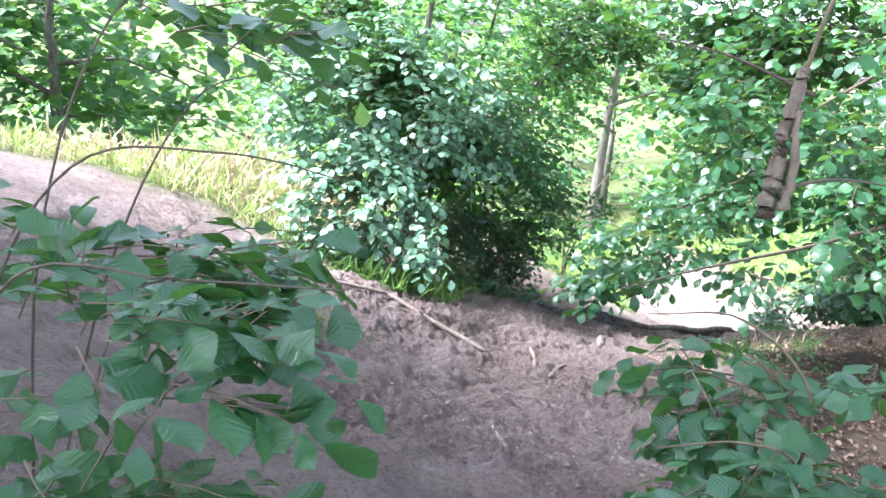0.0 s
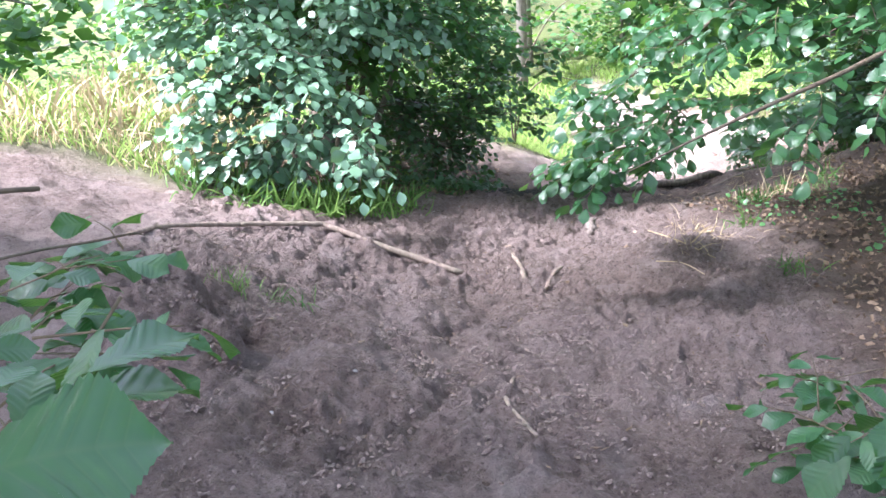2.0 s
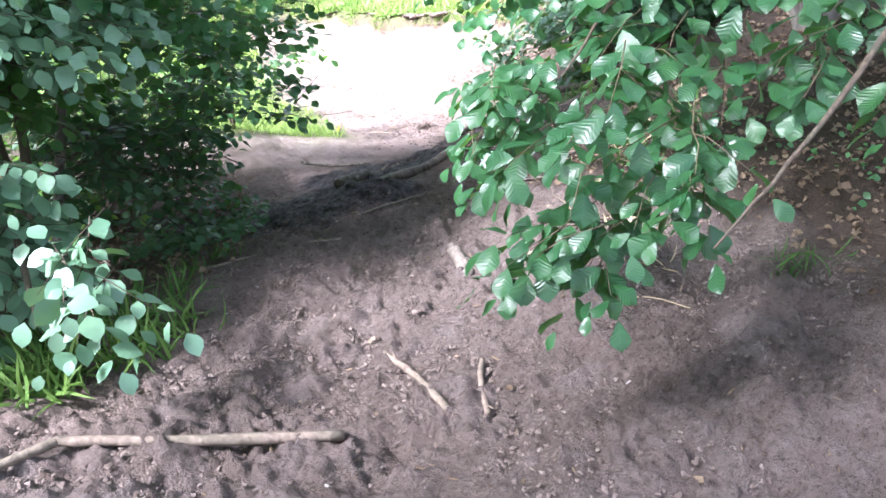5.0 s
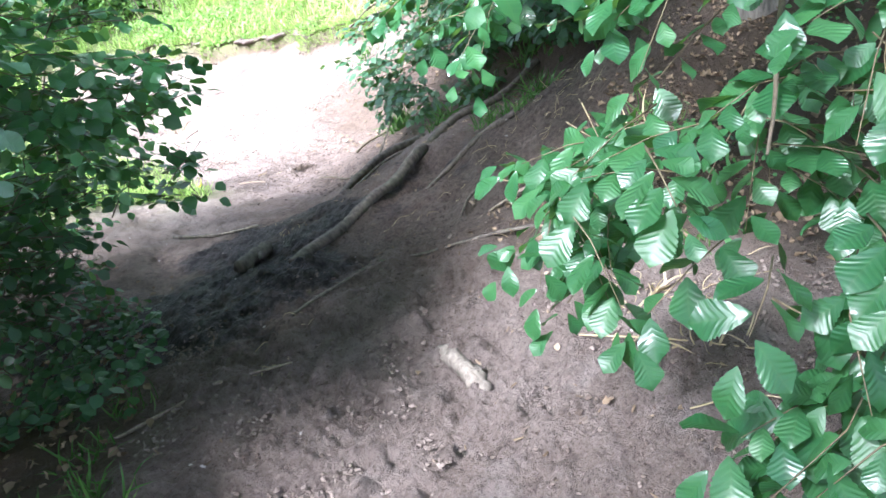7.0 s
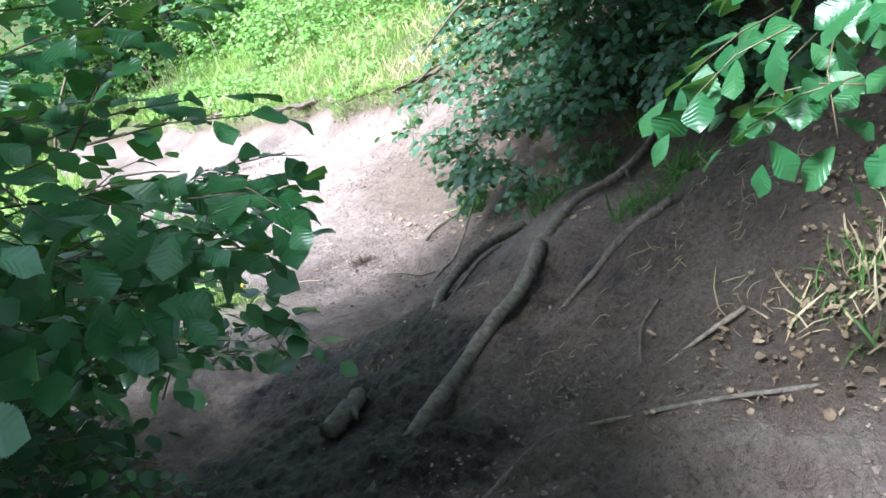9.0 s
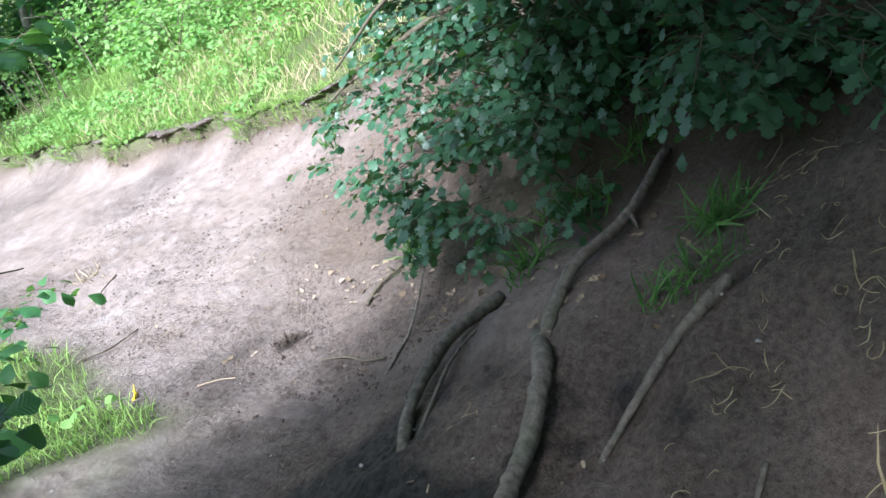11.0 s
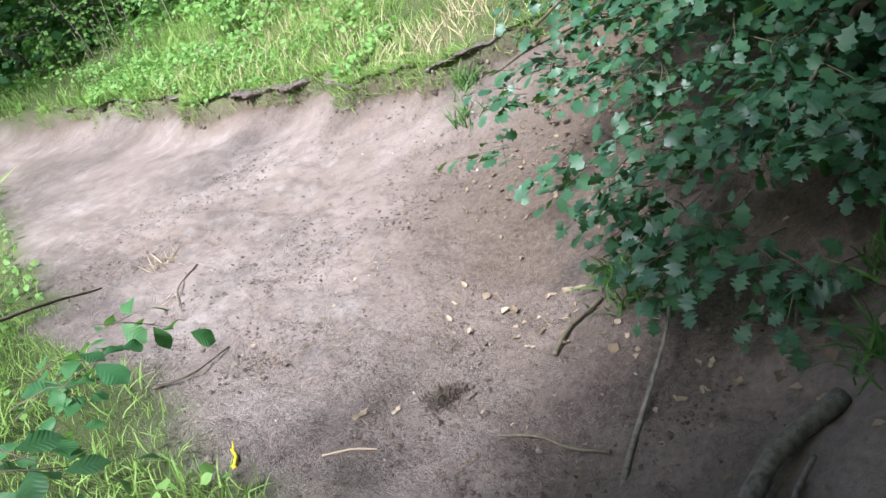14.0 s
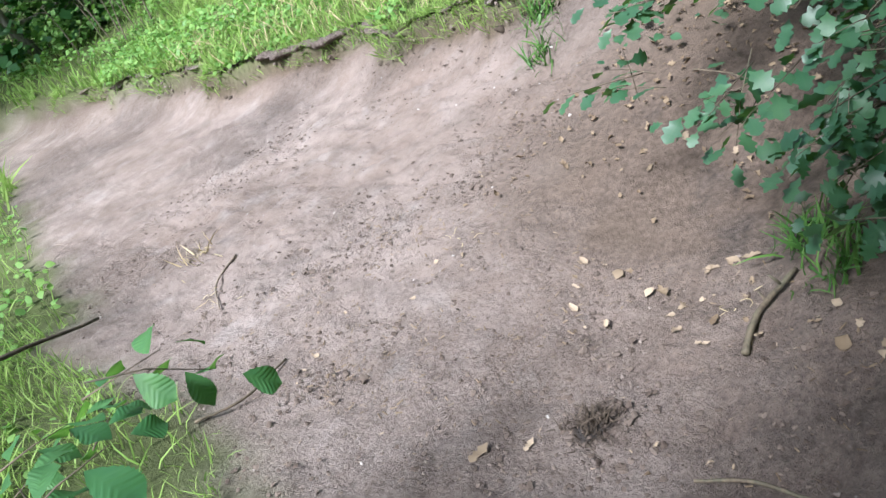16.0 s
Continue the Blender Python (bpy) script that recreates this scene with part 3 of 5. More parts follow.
def build_ground():
    xs = axis([(-1.9, -0.8, 0.028), (-0.8, 2.4, 0.0115), (2.4, 6.9, 0.022)], 300)
    ys = axis([(2.8, 6.7, 0.0115), (6.7, 10.6, 0.02), (10.6, 16.5, 0.03)], 300)
    gx, gy = np.meshgrid(xs, ys)
    z = ground(gx, gy)
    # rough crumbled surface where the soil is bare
    mould, turf, damp_shaded = cover_masks(gx, gy)
    bare = np.clip(1 - mould - turf, 0, 1)
    crumb = value_noise(gx, gy, 9.0, 31, 3) + 0.55 * np.abs(value_noise(gx, gy, 17.0, 57, 2)) * 2 - 0.3
    z = z + bare * sig((gx + 2.4) / 0.2) * sig((7.2 - gx) / 0.2) * sig((13.5 - gy) / 0.3) * sig((gy - 2.6) / 0.3) * 0.034 * crumb * (0.27 + 0.8 * sig((8.3 - gy) / 0.4))
    clod = np.clip(value_noise(gx, gy, 16.0, 71, 2), -0.15, 0.5) + 0.75 * np.clip(value_noise(gx, gy, 33.0, 83, 1) - 0.1, 0, 0.5) + 0.5 * np.clip(value_noise(gx, gy, 52.0, 87, 1), -0.3, 0.4)
    clod = clod + 0.4 * np.clip(value_noise(gx, gy, 38.0, 93, 2), -0.1, 0.5)
    patch = np.clip(0.55 + 1.6 * value_noise(gx, gy, 1.6, 91, 2), 0.16, 1)
    z = z + bare * 0.056 * clod * patch * sig((gx + 0.9) / 0.05) * sig((2.6 - gx) / 0.05) * sig((gy - 2.9) / 0.05) * sig((6.7 - gy) / 0.12)
    # hoof and boot dents on the lower path
    dent = -0.022 * np.clip(value_noise(gx, gy, 7.0, 133, 2) - 0.12, 0, 0.5) - 0.03 * np.clip(value_noise(gx, gy, 14.0, 137, 2) - 0.2, 0, 0.4) + 0.014 * np.clip(value_noise(gx, gy, 26.0, 139, 2) - 0.1, 0, 0.4)
    z = z + bare * dent * 1.6 * sig((gy - 6.7) / 0.15) * sig((gx - 1.2) / 0.1) * sig((6.3 - gx) / 0.1) * sig((14 - gy) / 0.4)
    v = np.stack([gx, gy, z], -1).reshape(-1, 3)
    ny, nx = gx.shape
    i = (np.arange(ny - 1)[:, None] * nx + np.arange(nx - 1)[None]).ravel()
    f = np.stack([i, i + 1, i + nx + 1, i + nx], 1)
    loose = np.clip(0.22 + 0.8 * sig((8.0 - gy) / 0.4) + 1.3 * value_noise(gx, gy, 1.1, 45, 3), 0, 1)
    me = mesh_from("ground", v, [f], SOIL)
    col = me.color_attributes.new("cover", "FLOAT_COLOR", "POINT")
    col.data.foreach_set("color", np.stack([mould, turf, damp_shaded, loose], -1).astype(np.float32).ravel())
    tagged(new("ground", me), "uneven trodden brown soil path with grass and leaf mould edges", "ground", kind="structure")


build_ground()


# ---- roots and fallen wood ----
def on_ground(pts, lift=0.0):
    return [(x, y, gz(x, y) + (l if l is not None else lift)) for x, y, l in pts]


def fallen(name, pts, r0, r1, mat, label, category, seed=1, sides=8, knots=0, wobble=0.12):
    rng = np.random.default_rng(seed)
    pts = on_ground(pts)
    e = base_empty(name, pts[0][0], pts[0][1], pts[0][2])
    line = smooth_line(pts, 8)
    line[1:-1] += rng.normal(size=(len(line) - 2, 3)) * r0 * 0.07
    s = np.linspace(0, 1, len(line))
    rad = (r0 + (r1 - r0) * s) * (1 + 0.05 * np.sin(s * 13 + seed) + 0.04 * np.sin(s * 31 + 2 * seed))
    t = Tubes()
    t.add(line, rad, sides, wobble, rng)
    child("wood", t.mesh("wood", mat), e)
    for k in range(knots):
        i = int(rng.integers(2, len(line) - 2))
        d = rng.normal(size=3) * (1, 1, 0.3)
        d /= np.linalg.norm(d)
        t = Tubes()
        t.add([line[i], line[i] + d * r0 * 1.6 + (0, 0, r0 * 0.6), line[i] + d * r0 * (2.4 + 3 * rng.random()) + (0, 0, r0)], [r0 * 0.5, r0 * 0.4, r0 * 0.2], 6, 0.2, rng)
        child("stub", t.mesh("stub", mat), e)
    tagged(e, label, category)
    return e


# exposed roots across the step
fallen("tree_root", [(1.55, 7.0, -0.03), (1.9, 7.12, -0.005), (2.31, 7.3, 0.02), (2.6, 7.37, 0.03), (2.85, 7.43, 0.035), (3.12, 7.52, 0.03), (3.36, 7.68, -0.005)], 0.026, 0.035, ROOTBARK, "thick dark exposed tree root across the earth step", "root", 3, 10, 1)
fallen("tree_root", [(3.32, 7.62, 0.0), (3.5, 7.66, 0.03), (3.72, 7.68, 0.04), (4.05, 7.63, 0.05), (4.44, 7.58, 0.03)], 0.028, 0.024, ROOTBARK, "long grey-brown exposed root climbing the bank", "root", 5, 9, 1)
fallen("tree_root", [(2.84, 7.98, -0.01), (2.98, 8.06, 0.03), (3.2, 8.14, 0.06), (3.45, 8.15, 0.06), (3.72, 8.07, 0.0)], 0.024, 0.03, ROOTBARK, "curved dark root lifting off the soil", "root", 7, 9, 2)
fallen("tree_root", [(2.9, 7.95, -0.01), (3.08, 8.0, 0.015), (3.3, 8.06, 0.02), (3.5, 8.07, 0.0)], 0.01, 0.008, ROOTBARK, "thin root beside the curved one", "root", 8, 6)
fallen("tree_root", [(2.84, 7.2, -0.01), (3.04, 7.16, 0.015), (3.22, 7.1, 0.02), (3.46, 7.02, 0.012)], 0.01, 0.022, ROOTBARK, "pale brown root half sunk in bare bank", "root", 9, 8, 1)
fallen("tree_root", [(2.52, 6.56, 0.0), (2.67, 6.48, 0.015), (2.8, 6.4, 0.02)], 0.006, 0.011, DEADWOOD, "weathered root end on the shaded bank", "root", 10, 7, 2)
fallen("tree_root", [(2.85, 6.75, 0.0), (2.68, 6.73, 0.008), (2.5, 6.63, 0.0)], 0.008, 0.006, ROOTBARK, "thin crooked root on shaded soil", "root", 11, 6)
fallen("tree_root", [(1.3, 6.5, -0.008), (1.5, 6.62, 0.004), (1.75, 6.66, 0.006), (2.02, 6.68, 0.006), (2.2, 6.55, 0.004), (2.3, 6.25, 0.004), (2.4, 5.95, -0.006)], 0.006, 0.009, ROOTBARK, "thin root running along the worn path", "root", 12, 6)
# a thin twig of the oak bush, standing up off the soil
fallen("tree_root", [(4.02, 8.7, 0.24), (3.93, 8.68, 0.17), (3.82, 8.68, 0.07), (3.7, 8.67, 0.012), (3.56, 8.63, 0.005), (3.41, 8.58, -0.01)], 0.006, 0.013, STUBWOOD, "pale forked oak bush twig rising off the dark soil", "root", 13, 6, 3)
# branches and sticks
fallen("fallen_branch", [(-0.98, 4.78, 0.01), (-0.83, 4.96, 0.02), (-0.49, 5.17, 0.03), (-0.17, 5.25, 0.028), (-0.09, 5.25, 0.026), (0.19, 5.13, 0.026), (0.58, 4.98, 0.016)], 0.011, 0.017, DEADWOOD, "long pale dead branch lying on the path", "branch", 15, 8, 3)
fallen("stick", [(0.9, 5.3, 0.012), (0.91, 5.1, 0.014), (0.89, 4.88, 0.01)], 0.011, 0.014, DEADWOOD, "short straight pale stick on trodden soil", "stick", 16, 7, 1)
fallen("stick", [(1.12, 5.02, 0.01), (1.05, 4.93, 0.014), (0.98, 4.8, 0.008)], 0.009, 0.011, DEADWOOD, "small crooked stick on trodden soil", "stick", 17, 7, 1)
fallen("log_stub", [(1.54, 5.83, -0.004), (1.5, 5.73, 0.006), (1.465, 5.63, 0.01), (1.43, 5.54, 0.002)], 0.028, 0.033, STUBWOOD, "short weathered stub of wood sticking out of soil", "log", 18, 10, 0, 0.4)
fallen("log_stub", [(1.8, 7.52, 0.03), (1.92, 7.56, 0.045), (2.04, 7.62, 0.03)], 0.04, 0.036, ROOTBARK, "dark mossy log end in the damp earth", "log", 19, 9, 1, 0.35)
fallen("stick", [(3.1, 10.83, 0.012), (3.28, 10.78, 0.02), (3.54, 10.86, 0.01)], 0.006, 0.004, TWIG, "dark thin stick at the grassy path edge", "stick", 20, 6, 2)
fallen("stick", [(3.72, 11.6, 0.008), (3.88, 11.85, 0.014), (4.12, 12.0, 0.008)], 0.004, 0.007, DEADWOOD, "pale bent twig on the lower path", "stick", 21, 6)
fallen("stick", [(3.98, 9.19, 0.012), (4.14, 9.21, 0.02), (4.34, 9.17, 0.012)], 0.012, 0.009, TWIG, "brown twig lying below the oak leaves", "stick", 22, 6, 2)
fallen("stick", [(3.52, 9.14, 0.01), (3.57, 9.01, 0.015), (3.56, 8.86, 0.012), (3.55, 8.7, 0.01)], 0.005, 0.007, TWIG, "slender curved stick on the lower path", "stick", 23, 6, 2)
fallen("straw_stalk", [(1.75, 5.42, 0.006), (1.83, 5.15, 0.01), (1.92, 4.9, 0.008)], 0.0035, 0.003, STRAW, "long straight dry straw stalk on soil", "stalk", 24, 5, 0, 0.0)
fallen("straw_stalk", [(1.62, 5.0, 0.006), (1.72, 4.86, 0.01), (1.78, 4.72, 0.008)], 0.003, 0.002, STRAW, "short dry straw stalk on soil", "stalk", 25, 5, 0, 0.0)
fallen("stick", [(0.55, 3.62, 0.01), (0.48, 3.4, 0.012), (0.52, 3.15, 0.01)], 0.01, 0.007, DEADWOOD, "pale stick at the foot of the slope", "stick", 26, 6, 1)
fallen("yellow_catkin", [(2.9, 9.9, 0.005), (2.95, 9.96, 0.006), (2.98, 10.04, 0.005)], 0.009, 0.005, YELLOW, "small yellow flower spike fallen on the path", "flower", 27, 7, 2, 0.7)

fallen("stick", [(2.05, 8.75, 0.012), (2.25, 8.58, 0.018), (2.45, 8.38, 0.012)], 0.011, 0.008, STUBWOOD, "pale stick in the shade of the hazel", "stick", 28, 7, 1)
fallen("stick", [(3.12, 9.66, 0.008), (3.2, 9.58, 0.01), (3.25, 9.5, 0.004)], 0.005, 0.004, CHIP, "short bleached chip of wood on the path", "stick", 29, 6)
fallen("tree_root", [(0.5, 6.4, -0.004), (0.75, 6.42, 0.008), (1.02, 6.36, -0.004)], 0.007, 0.006, DEADWOOD, "thin dead stick in the bush shade", "stick", 38, 6, 2)
fallen("stick", [(0.98, 6.35, 0.008), (1.1, 6.27, 0.012), (1.2, 6.2, 0.008)], 0.006, 0.005, DEADWOOD, "small tan stick on the trodden soil", "stick", 39, 6)

# ---- loose bits on the soil ----


def lump_shape(seed):
    """A ragged crumb."""
    r = np.random.default_rng(seed)
    v = np.array([(1, 0, 0), (-1, 0, 0), (0, 1, 0), (0, -1, 0), (0, 0, 0.8), (0, 0, -0.6), (0.6, 0.6, 0.4), (-0.6, 0.6, 0.35), (-0.6, -0.6, 0.4), (0.6, -0.6, 0.35)], float)
    v *= (0.55 + 0.75 * r.random((10, 1))) * np.array([1.0, 0.55 + 0.4 * r.random(), 0.6 + 0.3 * r.random()])
    f = np.array([(4, 6, 2), (4, 2, 7), (4, 7, 1), (4, 1, 8), (4, 8, 3), (4, 3, 9), (4, 9, 0), (4, 0, 6), (0, 5, 2), (2, 5, 1), (1, 5, 3), (3, 5, 0), (6, 0, 2), (7, 2, 1), (8, 1, 3), (9, 3, 0)])
    return v, f, np.zeros((10, 2))


LUMPS = [lump_shape(s) for s in range(5)]


def bare_points(n, x0, x1, y0, y1, rng):
    p = np.stack([rng.uniform(x0, x1, n), rng.uniform(y0, y1, n)], 1)
    mould, turf, _ = cover_masks(p[:, 0], p[:, 1])
    keep = (mould + turf < 0.5)
    return p[keep]


def strewn(name, n, box, size, mat, shapes, label, category, flat=1.0, power=3.0, sink=0.2, seed=5, clump=None):
    rng = np.random.default_rng(seed)
    p = bare_points(n, *box, rng)
    if clump:
        p = p[rng.random(len(p)) < np.clip(0.35 + 2.0 * value_noise(p[:, 0], p[:, 1], clump, seed, 3), 0.05, 1)]
    s = size[0] + (size[1] - size[0]) * rng.random(len(p)) ** power
    z = ground(p[:, 0], p[:, 1])
    a = rng.uniform(0, 2 * np.pi, len(p))
    ax = np.stack([np.cos(a), np.sin(a), 0.2 * rng.normal(size=len(p))], 1)
    nrm = np.array([0, 0, 1.0]) + 0.3 * rng.normal(size=(len(p), 3))
    m = frames(np.stack([p[:, 0], p[:, 1], z + s * (0.35 - sink) * flat], 1), ax, nrm, s)
    m[:, :3, 2] *= flat
    ob = new(name, scatter(name, m, shapes, mat, False))
    tagged(ob, label, category, kind="stuff")


CHIPS = [(np.array([(-0.12, 0, 0.03), (0.12, 0, 0.03), (0.09, 1, 0.05), (-0.07, 0.95, 0.04), (0, 0.5, 0.12)]), np.array([(0, 1, 4), (1, 2, 4), (2, 3, 4), (3, 0, 4)]), np.zeros((5, 2)))]
strewn("soil_crumbs", 70000, (-0.9, 2.5, 2.8, 7.0), (0.0025, 0.0115), CRUMB, LUMPS, "loose brown crumbs of trodden soil", "soil", 0.8, 2.6, 0.15, 5, 2.0)
strewn("dark_crumbs", 16000, (-0.9, 2.8, 2.8, 7.4), (0.003, 0.013), DARKCRUMB, LUMPS, "darker moist crumbs on the trodden bench", "soil", 0.7, 3.0, 0.2, 15, 5.0)
strewn("soil_crumbs", 16000, (2.4, 6.4, 8.2, 13.5), (0.002, 0.010), CRUMB, LUMPS, "small brown crumbs on the lower path", "soil", 0.7, 5, 0.15, 6, 2.0)
strewn("dark_crumbs", 12000, (2.8, 6.3, 8.4, 13.5), (0.003, 0.018), DARKCRUMB, LUMPS, "dark specks of earth on the lower path", "soil", 0.6, 4.0, 0.2, 16, 2.4)
strewn("pale_bits", 4200, (2.8, 6.0, 8.3, 12.5), (0.004, 0.017), CHIP, CHIPS, "pale bits of bark and husk on the lower path", "litter", 0.8, 2.5, 0.3, 17, 1.8)
strewn("earth_crumbs", 12000, (3.2, 5.7, 8.4, 11.3), (0.003, 0.014), DARKCRUMB, LUMPS, "moist brown crumbs beside the oak bush", "soil", 0.6, 3.0, 0.2, 18, 3.5)
strewn("husks", 7000, (3.3, 5.7, 8.5, 11.4), (0.008, 0.03), DEADLEAF, CHIPS, "brown husks and leaf scraps on moist earth", "litter", 0.8, 2.2, 0.3, 19, 2.2)
strewn("bark_scraps", 2200, (-0.6, 2.8, 3.0, 6.9), (0.008, 0.034), DEADLEAF, CHIPS, "brown scraps of bark on the trodden bench", "litter", 0.8, 2.5, 0.3, 20, 2.2)
strewn("pebbles", 420, (-0.8, 6.2, 3.2, 13.0), (0.004, 0.013), STONE, LUMPS, "small pale pebbles on bare soil", "pebbles", 0.7, 2, 0.15, 7)
strewn("wood_chips", 2600, (-0.8, 5.0, 3.2, 12.5), (0.008, 0.03), CHIP, CHIPS, "scattered bits of straw, bark and wood", "litter", 0.8, 3, 0.3, 8, 1.5)


def curled_leaf(seed):
    v, f, uv = leaf_shape("lobed" if seed % 2 else "small", seed)
    v = v.copy()
    v[:, 2] += 1.6 * v[:, 0] ** 2 + 0.9 * (v[:, 1] - 0.5) ** 2 * (1 if seed % 3 else -0.6) + 0.08 * np.sin(v[:, 1] * 9 + seed)
    v[:, 0] *= 0.75 + 0.3 * np.sin(v[:, 1] * 6 + seed)
    return v, f, uv


CURLED = [curled_leaf(s) for s in range(6)]
CURLED_ME = [mesh_from("fallen_leaf", v, [f], DEADLEAF, uv) for v, f, uv in CURLED]
PALE_ME = [mesh_from("fallen_leaf", v, [f], PALELEAF, uv) for v, f, uv in CURLED]


def litter(name, n, box, test, seed, label):
    rng = np.random.default_rng(seed)
    p = np.stack([rng.uniform(box[0], box[1], n), rng.uniform(box[2], box[3], n)], 1)
    p = p[test(p[:, 0], p[:, 1], rng.random(n))]
    a = rng.uniform(0, 2 * np.pi, len(p))
    m = frames(np.stack([p[:, 0], p[:, 1], ground(p[:, 0], p[:, 1]) + 0.004 + 0.02 * rng.random(len(p))], 1), np.stack([np.cos(a), np.sin(a), 0.3 * rng.normal(size=len(p))], 1),
               np.array([0, 0, 1.0]) + 0.4 * rng.normal(size=(len(p), 3)), 0.016 + 0.03 * rng.random(len(p)))
    ob = new(name, scatter(name, m, CURLED, DEADLEAF))
    tagged(ob, label, "leaf litter", kind="stuff")


litter("leaf_litter", 9500, (1.4, 5.2, 2.4, 6.6), lambda x, y, r: cover_masks(x, y)[0] > 0.3 + 0.5 * r, 41, "brown dead leaves heaped on the path verge")
litter("leaf_litter", 3000, (3.6, 7.0, 6.4, 10.8), lambda x, y, r: (cover_masks(x, y)[0] > 0.3 + 0.5 * r) & (x > 4.5 + 1.2 * r), 42, "brown dead leaves under the oak bush")
litter("leaf_litter", 1600, (-1.0, 1.8, 5.9, 8.8), lambda x, y, r: cover_masks(x, y)[0] > 0.3 + 0.6 * r, 43, "dark dead leaves under the left bush")


def lone_leaves(n, box, seed, pale=0.5, size=(0.014, 0.038)):
    rng = np.random.default_rng(seed)
    for k, (x, y) in enumerate(bare_points(n, *box, rng)):
        ob = new("fallen_leaf", (PALE_ME if rng.random() < pale else CURLED_ME)[k % 6])
        ob.matrix_world = pose(x, y, gz(x, y) + 0.006, rng.uniform(-14, 14), rng.uniform(-14, 14), rng.uniform(0, 360)) @ Matrix.Diagonal((s := rng.uniform(*size), s, 0.55 * s, 1))
        tagged(ob, "curled dry leaf fallen on bare soil", "leaf", "leaves on the path")


lone_leaves(80, (3.4, 5.4, 8.4, 11.0), 51, 0.6)
lone_leaves(60, (4.0, 5.3, 8.7, 10.2), 54, 0.75, (0.03, 0.062))
lone_leaves(60, (3.55, 4.4, 7.5, 8.6), 55, 0.55, (0.03, 0.06))
lone_leaves(40, (0.6, 2.6, 3.6, 6.5), 52, 0.5)
lone_leaves(30, (2.2, 4.0, 6.2, 8.3), 53, 0.5)
for x, y, s in ((3.43, 9.735, 0.11), (3.5, 9.62, 0.07), (1.98, 5.75, 0.07), (3.44, 7.72, 0.09), (3.5, 7.55, 0.08), (4.37, 9.49, 0.08), (4.43, 9.38, 0.09), (5.07, 9.85, 0.1), (5.0, 9.62, 0.08), (4.9, 9.95, 0.07), (3.54, 7.64, 0.07), (2.66, 6.66, 0.06), (0.93, 5.42, 0.06), (1.0, 5.46, 0.05), (0.55, 5.95, 0.05)):
    ob = new("fallen_leaf", PALE_ME[1])
    ob.matrix_world = pose(x, y, gz(x, y) + 0.01, 5, -6, 130 * x) @ Matrix.Diagonal((0.75 * s, 0.75 * s, 0.25 * s, 1))
    tagged(ob, "large bleached leaf lying on the path", "leaf", "leaves on the path")


def rootlets(name, x, y, n, size, seed, mat, label, lift=0.012):
    """A handful of curled wisps lying on the soil."""
    rng = np.random.default_rng(seed)
    t = Tubes()
    for k in range(n):
        a, bend, l = rng.uniform(0, 6.28), rng.normal() * 2.2, size * (0.25 + 0.5 * rng.random())
        px, py, pts = x + 0.5 * size * rng.normal(), y + 0.5 * size * rng.normal(), []
        for j in range(7):
            pts.append((px, py, gz(px, py) + lift * (0.5 + math.sin(j * 0.52 + k))))
            px, py = px + l / 6 * math.cos(a), py + l / 6 * math.sin(a)
            a += bend / 6 + 0.25 * rng.normal()
        t.add(pts, [0.0014, 0.0018, 0.0018, 0.0016, 0.0014, 0.0012, 0.0008], 4)
    tagged(new(name, t.mesh(name, mat)), label, "rootlets", "dry wisps on the bank", kind="stuff")


for k, (x, y, n, size) in enumerate(((3.02, 6.83, 9, 0.14), (2.91, 6.47, 9, 0.14), (3.95, 6.92, 12, 0.22), (3.6, 6.75, 7, 0.18), (3.3, 6.6, 7, 0.14), (2.5, 7.0, 6, 0.12), (3.45, 6.45, 8, 0.2), (2.75, 6.85, 5, 0.12), (4.15, 7.05, 9, 0.2), (2.95, 7.75, 5, 0.1), (2.35, 7.85, 6, 0.1),
                                       (1.08, 6.25, 6, 0.12), (1.45, 6.45, 5, 0.14), (1.95, 5.4, 10, 0.16), (2.1, 5.15, 10, 0.18), (4.2, 9.3, 5, 0.1), (4.42, 10.61, 6, 0.08), (3.8, 11.75, 8, 0.12))):
    rootlets("rootlets", x, y, n, size, 700 + k, STRAW, "pale dry curled rootlets lying on bare soil")


# ---- grass ----
def blade_shape(seed):
    r = np.random.default_rng(seed)
    t = np.array([0, 0.35, 0.7, 1.0])
    w = np.array([0.02, 0.022, 0.016, 0.0015])
    bend = 0.25 + 0.6 * r.random()
    c = np.stack([0 * t, bend * t ** 2.2, t * (1 - 0.3 * bend * t)], 1)
    v = np.concatenate([c - np.stack([w, 0 * w, 0 * w], 1), c + np.stack([w, 0 * w, 0 * w], 1)])
    f = np.array([(i, i + 4, i + 5, i + 1) for i in range(3)])
    return v, f, np.zeros((8, 2))


BLADES = [blade_shape(s) for s in range(7)]


def grass_poses(p, rng, size, lean=0.25, width=1.0):
    z = ground(p[:, 0], p[:, 1]) - 0.01
    a = rng.uniform(0, 2 * np.pi, len(p))
    up = np.array([0, 0, 1.0]) + lean * rng.normal(size=(len(p), 3)) * (1, 1, 0)
    side = np.stack([np.cos(a), np.sin(a), 0 * a], 1)
    m = frames(np.stack([p[:, 0], p[:, 1], z], 1), np.cross(up, side), up, size[0] + (size[1] - size[0]) * rng.random(len(p)))
    m[:, :3, 0] *= width
    return m


